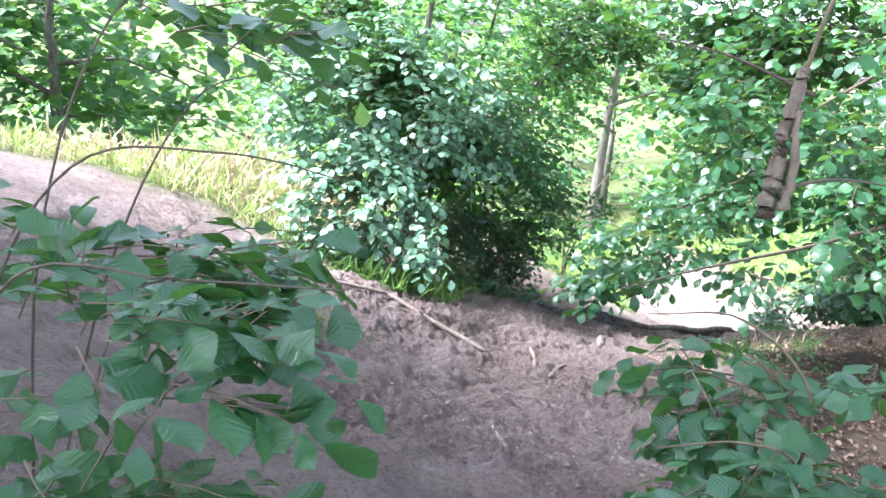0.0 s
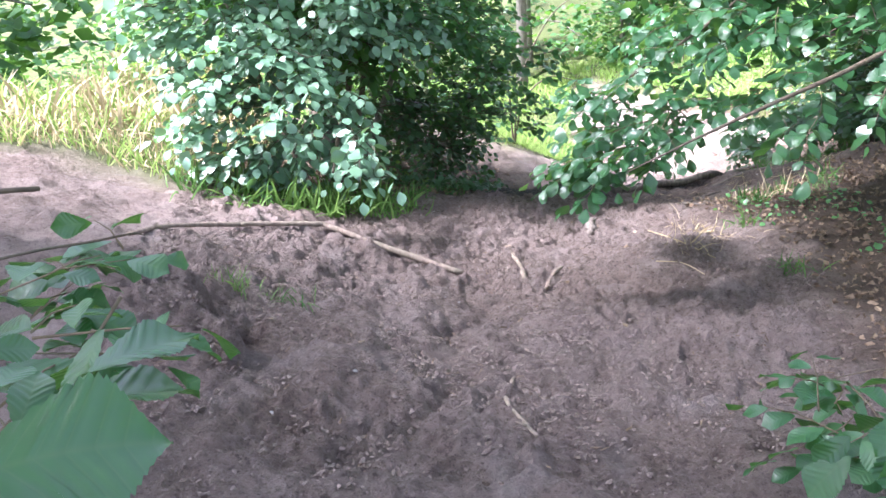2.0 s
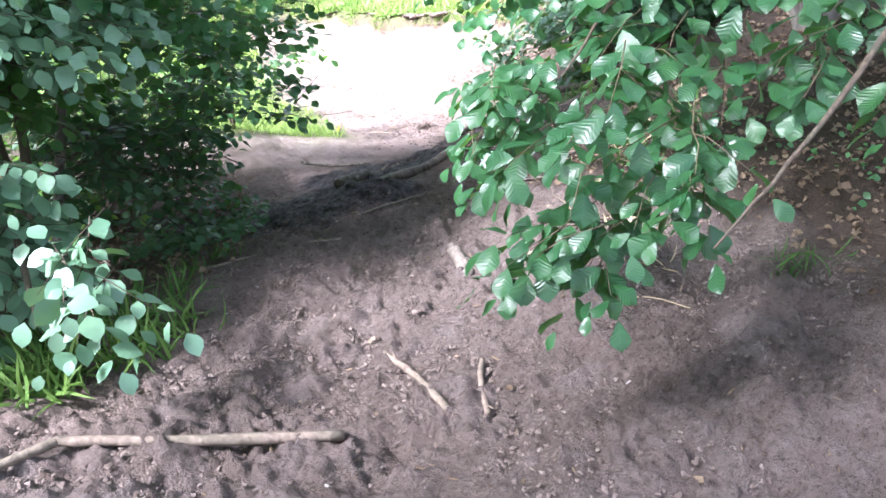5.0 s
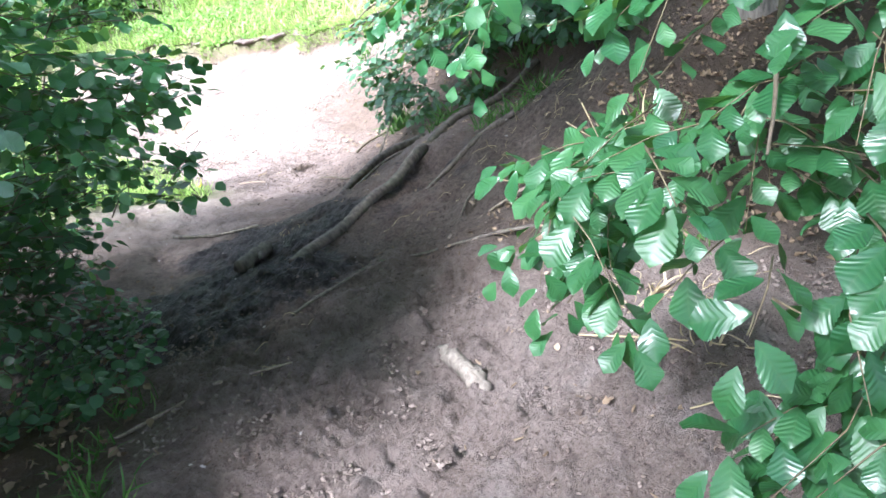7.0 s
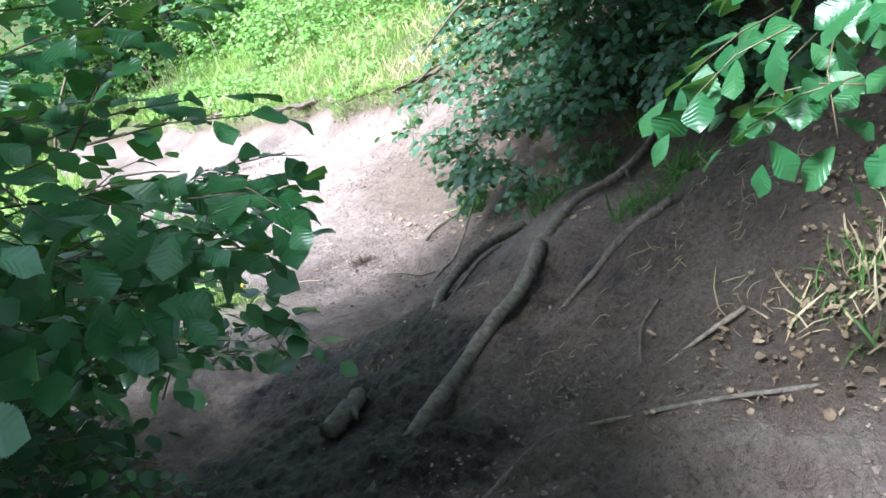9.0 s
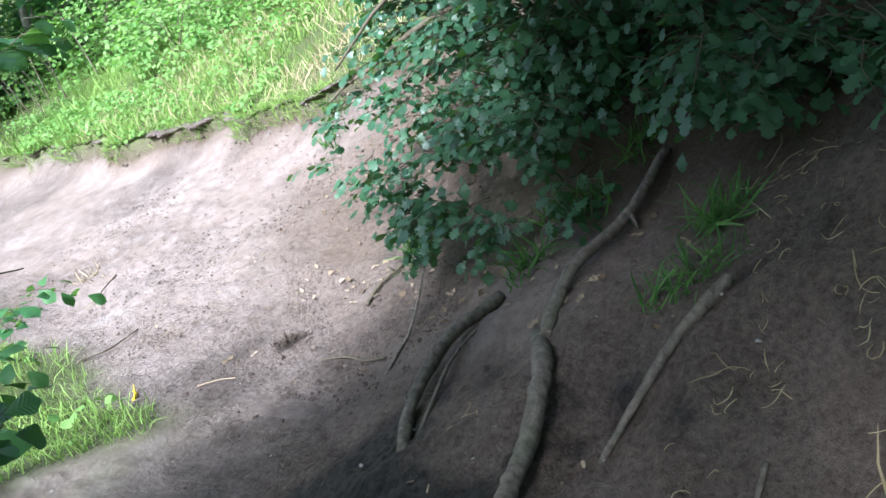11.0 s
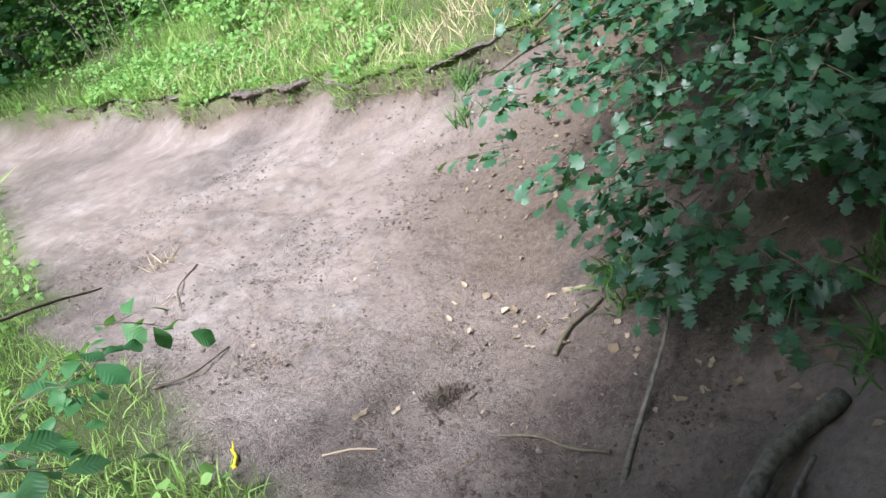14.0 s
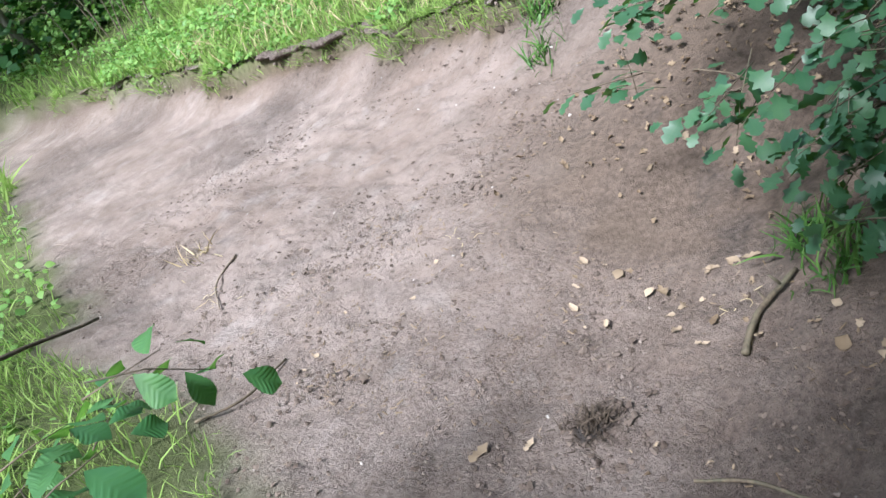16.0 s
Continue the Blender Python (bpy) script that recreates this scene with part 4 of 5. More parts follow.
def meadow(name, n, box, size, seed, mat, label, lean=0.25, width=1.0, level=0.55, clump=1.2, extra=None):
    rng = np.random.default_rng(seed)
    p = np.stack([rng.uniform(box[0], box[1], n), rng.uniform(box[2], box[3], n)], 1)
    keep = (cover_masks(p[:, 0], p[:, 1])[1] > level) & (rng.random(n) < np.clip(0.6 + 1.6 * value_noise(p[:, 0], p[:, 1], clump, seed, 3), 0.1, 1))
    if extra is not None:
        keep &= extra(p[:, 0], p[:, 1])
    ob = new(name, scatter(name, grass_poses(p[keep], rng, size, lean, width), BLADES, mat))
    tagged(ob, label, "grass", kind="stuff")


meadow("bank_grass", 34000, (6.1, 9.5, 10.3, 18), (0.05, 0.19), 61, GRASS, "bright green grass on the bank above the lower path", 0.3, 1.0)
meadow("far_grass", 12000, (6.0, 13.5, 13, 24), (0.1, 0.3), 62, GRASS, "tall green grass farther up the bank", 0.3, 1.6)
meadow("dry_grass", 5000, (6.2, 9.5, 10.3, 16), (0.1, 0.3), 63, STRAW, "dry straw-coloured blades among the bank grass", 0.5, 0.8)


def lip_fringe(n, seed):
    """Turf hanging over the broken edge of the bank, with clods of earth in it."""
    rng = np.random.default_rng(seed)
    y = rng.uniform(10.7, 19, n)
    y = y[rng.random(n) < np.clip(0.55 + 2.2 * value_noise(y, 0 * y, 2.6, seed, 3), 0.08, 1)]
    x = lip_x(y) + rng.uniform(-0.03, 0.1, len(y))
    m = grass_poses(np.stack([x, y], 1), rng, (0.06, 0.17), 0.3, 1.1)
    m[:, :3, 2] += m[:, 2, 2][:, None] * np.array([-0.8, 0, -0.45]) * rng.random(len(y))[:, None]
    ob = new("lip_grass", scatter("lip_grass", m, BLADES, GRASS))
    tagged(ob, "grass hanging over the broken edge of the bank", "grass", kind="stuff")
    y = rng.uniform(10.6, 18, 90)
    x = lip_x(y) - 0.02 + rng.normal(size=90) * 0.05
    s = 0.01 + 0.05 * rng.random(90) ** 4
    a = rng.uniform(0, 6.28, 90)
    m = frames(np.stack([x, y, ground(x, y) - 0.01], 1), np.stack([np.cos(a), np.sin(a), 0 * a], 1), np.array([0, 0, 1.0]) + 0.4 * rng.normal(size=(90, 3)), s)
    ob = new("turf_clods", scatter("turf_clods", m, LUMPS, HUMUS))
    tagged(ob, "dark clods of earth along the broken turf edge", "soil", kind="stuff")


lip_fringe(5200, 69)


def bank_face(n, seed):
    """Lumps of earth standing out of the broken face below the turf."""
    rng = np.random.default_rng(seed)
    y = rng.uniform(10.7, 18, n)
    lo, hi = ground(lip_x(y) - 0.13, y), ground(lip_x(y) + 0.06, y)
    u = rng.random(n)
    a = rng.uniform(0, 6.28, n)
    p = np.stack([lip_x(y) - 0.06 + 0.07 * u + 0.015 * rng.normal(size=n), y, lo + (hi - lo) * u - 0.015], 1)
    m = frames(p, np.stack([0.3 * np.cos(a), np.sin(a), 0.3 * rng.normal(size=n)], 1), np.array([-0.6, 0, 1.0]) + 0.4 * rng.normal(size=(n, 3)), 0.005 + 0.02 * rng.random(n) ** 3)
    for k, (name, mat) in enumerate((("bank_lumps", CRUMB), ("dark_bank_lumps", DARKCRUMB))):
        pick = (np.arange(n) % 4 == 3) == (k == 1)
        tagged(new(name, scatter(name, m[pick], LUMPS, mat, False)), "rough lumps of earth in the broken bank face", "soil", kind="stuff")


bank_face(420, 70)


def turf_edge(seed):
    """The matted root layer that juts out ragged over the earth face."""
    y = np.arange(10.75, 18.0, 0.018)
    out = -0.015 + 0.16 * np.clip(value_noise(y, 0 * y, 3.1, seed, 3), -0.4, 0.6) + 0.05 * np.clip(value_noise(y, 0 * y + 4, 14.0, seed, 2), -0.4, 0.4)
    hang = 0.02 + 0.05 * np.clip(value_noise(y, 0 * y + 8, 5.0, seed, 3) + 0.2, 0, 0.7)
    lx = lip_x(y)
    top = ground(lx + 0.1, y)
    fine = 0.012 * value_noise(y, 0 * y + 2, 30.0, seed, 2)
    rows = [(lx + 0.16, top - 0.03), (lx + 0.02, top + 0.002 + fine), (lx - out, top - 0.008 + fine), (lx - out - 0.012, top - 0.5 * hang), (lx - out + 0.015, top - hang), (lx + 0.05, top - hang - 0.02)]
    v = np.stack([np.stack([a, y, b], 1) for a, b in rows], 1).reshape(-1, 3)
    k, n = len(rows), len(y)
    i = (np.arange(n - 1)[:, None] * k + np.arange(k - 1)[None]).ravel()
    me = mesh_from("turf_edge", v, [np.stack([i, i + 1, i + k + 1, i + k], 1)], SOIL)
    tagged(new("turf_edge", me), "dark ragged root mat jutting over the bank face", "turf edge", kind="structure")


turf_edge(23)
meadow("near_verge_grass", 16000, (1.4, 3.9, 9.3, 12.6), (0.04, 0.14), 68, GRASS, "lush short grass beside the lower path", 0.4, 1.1)
meadow("verge_grass", 9000, (1.6, 5.5, 9.3, 19), (0.05, 0.17), 64, GRASS, "short grass on the edge of the lower path", 0.35, 1.0)
meadow("hill_grass", 9000, (-3.6, -0.5, 5.8, 11), (0.08, 0.26), 65, GRASS, "sparse grass on the sunny upper bank", 0.4, 0.9)
meadow("hill_dry_grass", 9000, (-3.6, -0.5, 5.8, 11), (0.08, 0.24), 66, STRAW, "dry pale grass on the sunny upper bank", 0.5, 0.9)
meadow("hill_straw", 16000, (-7.5, -0.6, 6.4, 13), (0.14, 0.4), 80, STRAW, "tall pale dry grass on the hillside", 0.4, 1.4, 0.4)
meadow("hill_green", 3500, (-7.5, -0.6, 6.4, 13), (0.14, 0.4), 81, GRASS, "green grass among the dry hillside grass", 0.4, 1.4, 0.4)
meadow("far_verge_grass", 9000, (2.5, 6.5, 16, 24), (0.15, 0.4), 67, GRASS, "rough grass where the lower path turns away", 0.35, 1.6)


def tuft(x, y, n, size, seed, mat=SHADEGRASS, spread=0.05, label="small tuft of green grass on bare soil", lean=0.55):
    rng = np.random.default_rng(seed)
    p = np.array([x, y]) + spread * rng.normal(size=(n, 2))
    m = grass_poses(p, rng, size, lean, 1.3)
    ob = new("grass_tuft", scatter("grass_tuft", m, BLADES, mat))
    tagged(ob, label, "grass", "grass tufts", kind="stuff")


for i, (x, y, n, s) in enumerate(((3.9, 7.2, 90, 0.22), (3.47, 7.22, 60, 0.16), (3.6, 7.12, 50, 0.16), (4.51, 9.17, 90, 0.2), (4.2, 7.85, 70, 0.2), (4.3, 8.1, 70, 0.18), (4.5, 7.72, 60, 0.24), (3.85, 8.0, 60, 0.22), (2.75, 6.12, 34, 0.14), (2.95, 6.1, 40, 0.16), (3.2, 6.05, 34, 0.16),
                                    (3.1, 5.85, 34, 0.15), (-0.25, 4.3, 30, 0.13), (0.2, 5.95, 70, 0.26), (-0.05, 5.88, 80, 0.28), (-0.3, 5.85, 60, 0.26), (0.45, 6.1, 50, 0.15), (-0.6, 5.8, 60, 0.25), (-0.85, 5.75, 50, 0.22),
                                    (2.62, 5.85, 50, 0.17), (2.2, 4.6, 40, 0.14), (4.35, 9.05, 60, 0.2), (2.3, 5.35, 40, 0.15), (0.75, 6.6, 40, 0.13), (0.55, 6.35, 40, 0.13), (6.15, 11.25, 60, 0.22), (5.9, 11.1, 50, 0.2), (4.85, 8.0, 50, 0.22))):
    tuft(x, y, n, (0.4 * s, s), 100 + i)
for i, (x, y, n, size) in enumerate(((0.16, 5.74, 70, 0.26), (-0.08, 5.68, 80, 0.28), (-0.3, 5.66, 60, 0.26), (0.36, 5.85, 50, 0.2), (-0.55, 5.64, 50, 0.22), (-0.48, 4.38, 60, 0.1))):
    tuft(x, y, n, (0.5 * size, size), 190 + i, LITGRASS, 0.06, "arching tuft of green grass at the bush foot", 0.6)
tuft(1.85, 5.1, 30, (0.08, 0.17), 140, STRAW, 0.07, "pale dry grass wisps flat on soil", 1.6)
tuft(2.0, 5.35, 30, (0.08, 0.19), 141, STRAW, 0.07, "pale dry grass wisps flat on soil", 1.6)
tuft(4.05, 12.3, 30, (0.07, 0.15), 142, STRAW, 0.05, "tan withered weed on the lower path", 0.8)
tuft(2.85, 6.05, 60, (0.1, 0.22), 143, STRAW, 0.12, "withered grass at the bank foot", 1.0)
tuft(3.615, 9.475, 260, (0.03, 0.08), 144, HUMUS, 0.038, "dark trampled plant in the path", 1.2)

for i, (x, y, n) in enumerate(((3.05, 6.72, 16), (3.35, 6.6, 18), (3.3, 6.85, 12), (2.75, 6.35, 14), (3.75, 6.9, 14), (2.35, 6.15, 14), (2.6, 5.9, 16))):
    tuft(x, y, n // 2, (0.03, 0.09), 150 + i, STRAW, 0.08, "curled wisps of dry grass on the bare bank", 1.5)
for i, (x, y, n) in enumerate(((3.9, 9.75, 30), (3.45, 10.7, 24), (4.3, 10.9, 26), (3.62, 10.2, 20), (4.6, 11.6, 24))):
    tuft(x, y, n, (0.02, 0.05), 170 + i, TWIG, 0.06, "dark trampled bits of plant on the path", 1.4)


# ---- trees and bushes beside the path ----
# the tree on the bank, whose low branches hang over the path
tree = base_empty("hornbeam_tree", 4.15, 5.9)
bx, by, bz = tree.location
stem(tree, [(bx, by, bz - 0.15), (bx - 0.03, by, bz + 0.9), (bx - 0.12, by + 0.05, bz + 2.2), (bx - 0.1, by, bz + 4.2), (bx, by, bz + 6.5)], 0.16, 0.07, BARK, "trunk", "smooth grey trunk", 12, 1)
BOUGHS = [[(4.08, 5.9, 1.0), (3.2, 5.5, 1.15), (2.3, 5.1, 0.95), (1.6, 4.8, 0.62), (1.2, 4.65, 0.45)],
         [(4.05, 5.9, 0.7), (3.2, 5.0, 0.75), (2.3, 4.4, 0.6), (1.55, 4.15, 0.42), (1.1, 4.1, 0.25)],
         [(4.03, 5.92, 1.6), (3.2, 5.8, 1.6), (2.5, 5.75, 1.1), (1.95, 5.7, 0.6)],
         [(4.0, 5.95, 2.0), (3.0, 5.9, 2.4), (2.0, 5.6, 2.4), (1.0, 5.2, 2.2)],
         [(4.0, 5.95, 2.6), (3.2, 6.6, 3.2), (2.3, 7.3, 3.4), (1.4, 7.8, 3.3)],
         [(4.05, 5.9, 3.0), (4.2, 6.3, 3.8), (4.6, 6.6, 4.4), (5.0, 6.8, 4.8)],
         [(4.05, 5.9, 2.2), (4.6, 6.8, 2.6), (5.0, 7.8, 2.4), (5.2, 8.8, 1.6)],
         [(4.05, 5.9, 1.5), (3.9, 6.8, 1.8), (3.5, 7.8, 1.9), (3.1, 8.6, 1.7), (3.2, 9.3, 1.6)],
         [(4.05, 5.9, 1.8), (3.6, 4.8, 2.0), (2.9, 3.6, 2.0), (2.0, 2.6, 1.8)]]
for i, limb in enumerate(BOUGHS):
    stem(tree, limb, 0.02 if i < 3 else 0.035, 0.0025, TWIG if i < 4 else BARK, "limb", "", 7, 30 + i)
sp = Sprays(201)
fill(sp, [((1.25, 4.62, 0.4), (0.34, 0.42, 0.2), 30), ((1.3, 5.08, 0.22), (0.16, 0.2, 0.16), 18), ((1.2, 4.35, 0.3), (0.15, 0.2, 0.12), 9), ((1.95, 5.75, 0.45), (0.35, 0.35, 0.18), 30), ((1.7, 4.7, 0.62), (0.4, 0.5, 0.26), 34), ((1.75, 4.2, 0.45), (0.25, 0.25, 0.18), 10), ((1.02, 4.42, 0.2), (0.16, 0.13, 0.13), 12)], 0.27, 9, 0.08, 0.4, 0.5, 0.5, 0.6, 0.002, (3.6, 5.4, 1.4))
plant(sp, tree, HORNBEAM, "round", 290, GREENTWIG, "round")
sp = Sprays(202)
fill(sp, [((2.3, 5.0, 0.95), (0.6, 0.7, 0.4), 60), ((2.4, 4.4, 0.7), (0.5, 0.5, 0.35), 40), ((2.0, 5.4, 1.0), (0.5, 0.4, 0.4), 45), ((2.6, 5.7, 1.6), (0.9, 0.8, 0.5), 70), ((1.5, 5.4, 2.2), (0.9, 0.8, 0.5), 60),
          ((3.2, 5.0, 1.2), (0.7, 0.8, 0.6), 60), ((2.2, 3.4, 1.75), (0.6, 0.6, 0.25), 26), ((2.1, 6.6, 1.3), (0.6, 0.6, 0.3), 60), ((3.3, 5.6, 0.85), (0.35, 0.35, 0.35), 34)], 0.42, 9, 0.095, 0.35, 0.45, 0.4, 0.7, 0.003, (4.1, 5.9, 2.0))
plant(sp, tree, HORNBEAM, "round", 0, TWIG)
# mostly unseen leaf masses overhead, added to shade the step, bank and oak
sp = Sprays(203)
fill(sp, [((4.2, 6.2, 4.4), (1.8, 1.5, 1.0), 200), ((1.9, 7.2, 3.4), (1.5, 0.9, 0.8), 190), ((5.2, 7.2, 2.8), (1.3, 1.2, 0.9), 90), ((3.2, 7.0, 2.0), (1.3, 0.9, 0.5), 170), ((2.4, 7.6, 2.6), (1.0, 0.8, 0.5), 110), ((4.6, 6.6, 1.7), (0.8, 0.8, 0.5), 70), ((3.0, 8.2, 3.2), (1.2, 0.6, 0.6), 90), ((2.8, 7.75, 1.65), (0.8, 0.4, 0.3), 130), ((3.3, 8.25, 1.6), (0.5, 0.25, 0.25), 70), ((2.75, 8.0, 1.25), (0.45, 0.28, 0.2), 80), ((4.4, 6.0, 6.0), (1.6, 1.5, 0.9), 120)],
     0.7, 12, 0.11, 0.25, 0.35, 0.3, 0.7, 0.004)
plant(sp, tree, CANOPY, "far", 0, TWIG)
# a hanging shoot over the lower path
sp = Sprays(204)
for k in range(7):
    sp.add((5.08 + 0.05 * (k % 3), 9.66 - 0.02 * k, 0.4 - 0.16 * k), (0.1 * (k % 3 - 1), 0.1, -1), 0.34, 6, 0.075, 0.2, 0.0025, 0.5)
plant(sp, tree, HORNBEAM, "round", 40, TWIG)
stem(tree, [(5.2, 8.8, 1.55), (5.15, 9.3, 1.2), (5.1, 9.6, 0.6), (5.1, 9.62, -0.6)], 0.012, 0.003, TWIG, "limb", "", 6, 44)
tagged(tree, "grey-barked hornbeam on the bank with low drooping leafy branches", "tree")

# the big bush where the path narrows
bush = base_empty("hazel_bush", -0.1, 7.0)
bx, by, bz = bush.location
for i, pts in enumerate(([(0, 0, 0), (0.02, 0.05, 0.9), (-0.03, 0.1, 1.8), (0.05, 0.1, 3.2), (0.1, 0.2, 4.6)], [(0.1, -0.05, 0), (0.3, 0.0, 0.8), (0.45, 0.1, 1.7), (0.6, 0.2, 2.9)], [(-0.1, 0, 0), (-0.35, -0.1, 0.7), (-0.6, -0.15, 1.5), (-0.9, -0.1, 2.4)],
                            [(0.05, -0.1, 0), (0.1, -0.4, 0.4), (0.1, -0.9, 0.7), (0.05, -1.4, 0.6)], [(0.2, 0.1, 0), (0.6, 0.4, 0.9), (1.0, 0.9, 1.7), (1.7, 1.5, 2.2), (2.5, 2.0, 2.3)],
                            [(0.14, 0.0, 0.0), (0.22, 0.1, 1.2), (0.26, 0.1, 2.3), (0.3, 0.3, 3.8)])):
    stem(bush, [(bx + a, by + b, bz - 0.1 + c) for a, b, c in pts], 0.05 if i == 0 else 0.026, 0.008, TWIG if i % 2 else BARK, "stem", "", 8, 60 + i)
sp = Sprays(211)
fill(sp, [((-0.4, 5.98, 0.12), (0.62, 0.3, 0.5), 180), ((-0.25, 6.3, 0.95), (0.95, 0.5, 0.6), 180), ((0.3, 6.35, 0.62), (0.4, 0.35, 0.3), 70), 
          ((0.12, 5.42, 0.0), (0.12, 0.16, 0.16), 9), ((-0.75, 6.35, 0.6), (0.55, 0.32, 0.55), 120)], 0.32, 8, 0.082, 0.3, 0.4, 0.6, 0.9, 0.0025, (-0.1, 7.0, 0.6))
plant(sp, bush, HAZEL, "round", 200, TWIG, "small")
sp = Sprays(213)
fill(sp, [((0.9, 6.6, 0.5), (0.36, 0.33, 0.24), 40), ((1.1, 6.95, 0.1), (0.2, 0.22, 0.16), 16), ((0.45, 6.3, 0.75), (0.35, 0.3, 0.3), 36)], 0.3, 9, 0.066, 0.25, 0.35, 0.5, 0.8, 0.002, (0.2, 7.0, 0.5))
fill(sp, [((1.62, 7.28, 0.0), (0.08, 0.16, 0.06), 5), ((1.74, 7.66, -0.02), (0.06, 0.14, 0.05), 4), ((1.62, 7.55, -0.45), (0.18, 0.25, 0.15), 12), ((1.42, 6.85, -0.12), (0.1, 0.12, 0.1), 5), ((1.15, 6.3, 0.42), (0.08, 0.08, 0.06), 4), ((1.5, 6.95, 0.2), (0.1, 0.14, 0.06), 6), ((1.3, 6.75, 0.18), (0.1, 0.1, 0.06), 5)],
     0.2, 4, 0.075, 0.25, 0.35, 0.5, 0.7, 0.002, (0.6, 7.0, 0.2))
plant(sp, bush, HORNBEAM, "round", 290, TWIG)
# inner and overhead leaf masses, many out of view, added to cast shade
sp = Sprays(212)
fill(sp, [((0.7, 7.7, 0.15), (0.7, 0.5, 0.5), 30), ((1.2, 8.8, 1.2), (0.5, 0.4, 0.3), 110), ((0.0, 6.95, 0.45), (0.5, 0.45, 0.5), 170), ((-1.0, 7.3, 1.6), (0.5, 0.5, 0.5), 110), ((-0.2, 7.3, 0.9), (0.4, 0.4, 0.4), 100), ((-0.7, 7.3, 1.1), (0.6, 0.5, 0.5), 150), ((-0.3, 7.8, 0.8), (0.5, 0.5, 0.5), 110), ((0.65, 7.3, 0.35), (0.5, 0.4, 0.25), 40), ((0.9, 8.4, -0.4), (0.7, 0.6, 0.5), 40), ((0.3, 9.0, 0.3), (0.8, 0.6, 0.8), 40), ((1.5, 8.25, 1.6), (0.8, 0.35, 0.35), 160), ((1.9, 8.85, 1.9), (0.8, 0.35, 0.3), 70), ((2.2, 8.9, 1.6), (0.7, 0.35, 0.3), 55), ((-1.1, 6.9, 1.3), (0.7, 0.5, 0.7), 80), ((0.9, 7.6, 2.6), (1.0, 0.8, 0.8), 70),
          ((0.1, 7.2, 4.4), (1.4, 1.2, 0.8), 110), ((0.2, 8.95, 1.4), (0.6, 0.4, 0.4), 90)], 0.45, 9, 0.08, 0.25, 0.35, 0.4, 0.8, 0.003, (0.0, 7.1, 1.0))
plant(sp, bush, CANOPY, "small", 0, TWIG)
sp = Sprays(214)
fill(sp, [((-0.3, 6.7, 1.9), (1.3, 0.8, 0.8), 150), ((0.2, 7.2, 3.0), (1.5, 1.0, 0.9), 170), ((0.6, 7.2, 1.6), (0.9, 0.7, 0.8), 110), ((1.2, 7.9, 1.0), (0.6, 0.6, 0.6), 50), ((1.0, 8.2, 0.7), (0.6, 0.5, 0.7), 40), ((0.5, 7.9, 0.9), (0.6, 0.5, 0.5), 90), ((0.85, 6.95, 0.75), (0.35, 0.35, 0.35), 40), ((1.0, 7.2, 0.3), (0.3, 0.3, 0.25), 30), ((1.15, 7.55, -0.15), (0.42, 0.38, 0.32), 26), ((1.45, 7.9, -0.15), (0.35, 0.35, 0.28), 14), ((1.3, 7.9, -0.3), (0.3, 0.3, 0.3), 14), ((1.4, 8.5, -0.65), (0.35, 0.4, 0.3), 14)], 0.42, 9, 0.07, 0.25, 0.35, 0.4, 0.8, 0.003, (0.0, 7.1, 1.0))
plant(sp, bush, LITLEAF, "mid", 0, TWIG)
# low leaves take the dark oak green, standing for shade under the bush
sp = Sprays(215)
fill(sp, [((0.75, 8.5, -0.75), (0.6, 0.35, 0.4), 120), ((0.2, 8.0, -0.3), (0.5, 0.5, 0.6), 110), ((0.95, 7.95, -0.75), (0.35, 0.3, 0.3), 70), ((0.45, 7.3, -0.35), (0.4, 0.3, 0.25), 60), ((0.85, 7.7, -0.35), (0.6, 0.35, 0.36), 60), ((0.75, 8.1, -0.45), (0.6, 0.3, 0.35), 36)], 0.42, 8, 0.07, 0.25, 0.35, 0.4, 0.8, 0.003, (0.0, 7.1, 0.4))
plant(sp, bush, OAK, "small", 0, TWIG)
tagged(bush, "dense hazel bush with glossy rounded leaves overhanging the path", "bush")

# leafy shoots at the start of the walk
shoot = base_empty("hazel_shoots", -0.75, 1.3)
bx, by, bz = shoot.location
for i, pts in enumerate(([(0, 0, 0), (0.05, -0.1, 0.6), (0.2, -0.2, 0.95), (0.45, -0.25, 1.0), (0.66, -0.15, 0.98)], [(0, 0.1, 0), (0.0, 0.1, 0.7), (0.15, 0.1, 1.05), (0.4, 0.15, 1.1), (0.6, 0.3, 1.05)], [(0.05, 0.2, 0), (0.0, 0.3, 0.8), (0.1, 0.4, 1.3), (0.35, 0.5, 1.5)],
                            [(0.05, 0.3, 0), (0.05, 0.6, 0.55), (0.2, 0.9, 0.72), (0.4, 1.1, 0.7), (0.38, 1.35, 0.6)])):
    stem(shoot, [(bx + a, by + b, bz - 0.05 + c) for a, b, c in pts], 0.0038, 0.0013, TWIG, "stem", "", 6, 80 + i)
sp = Sprays(221)
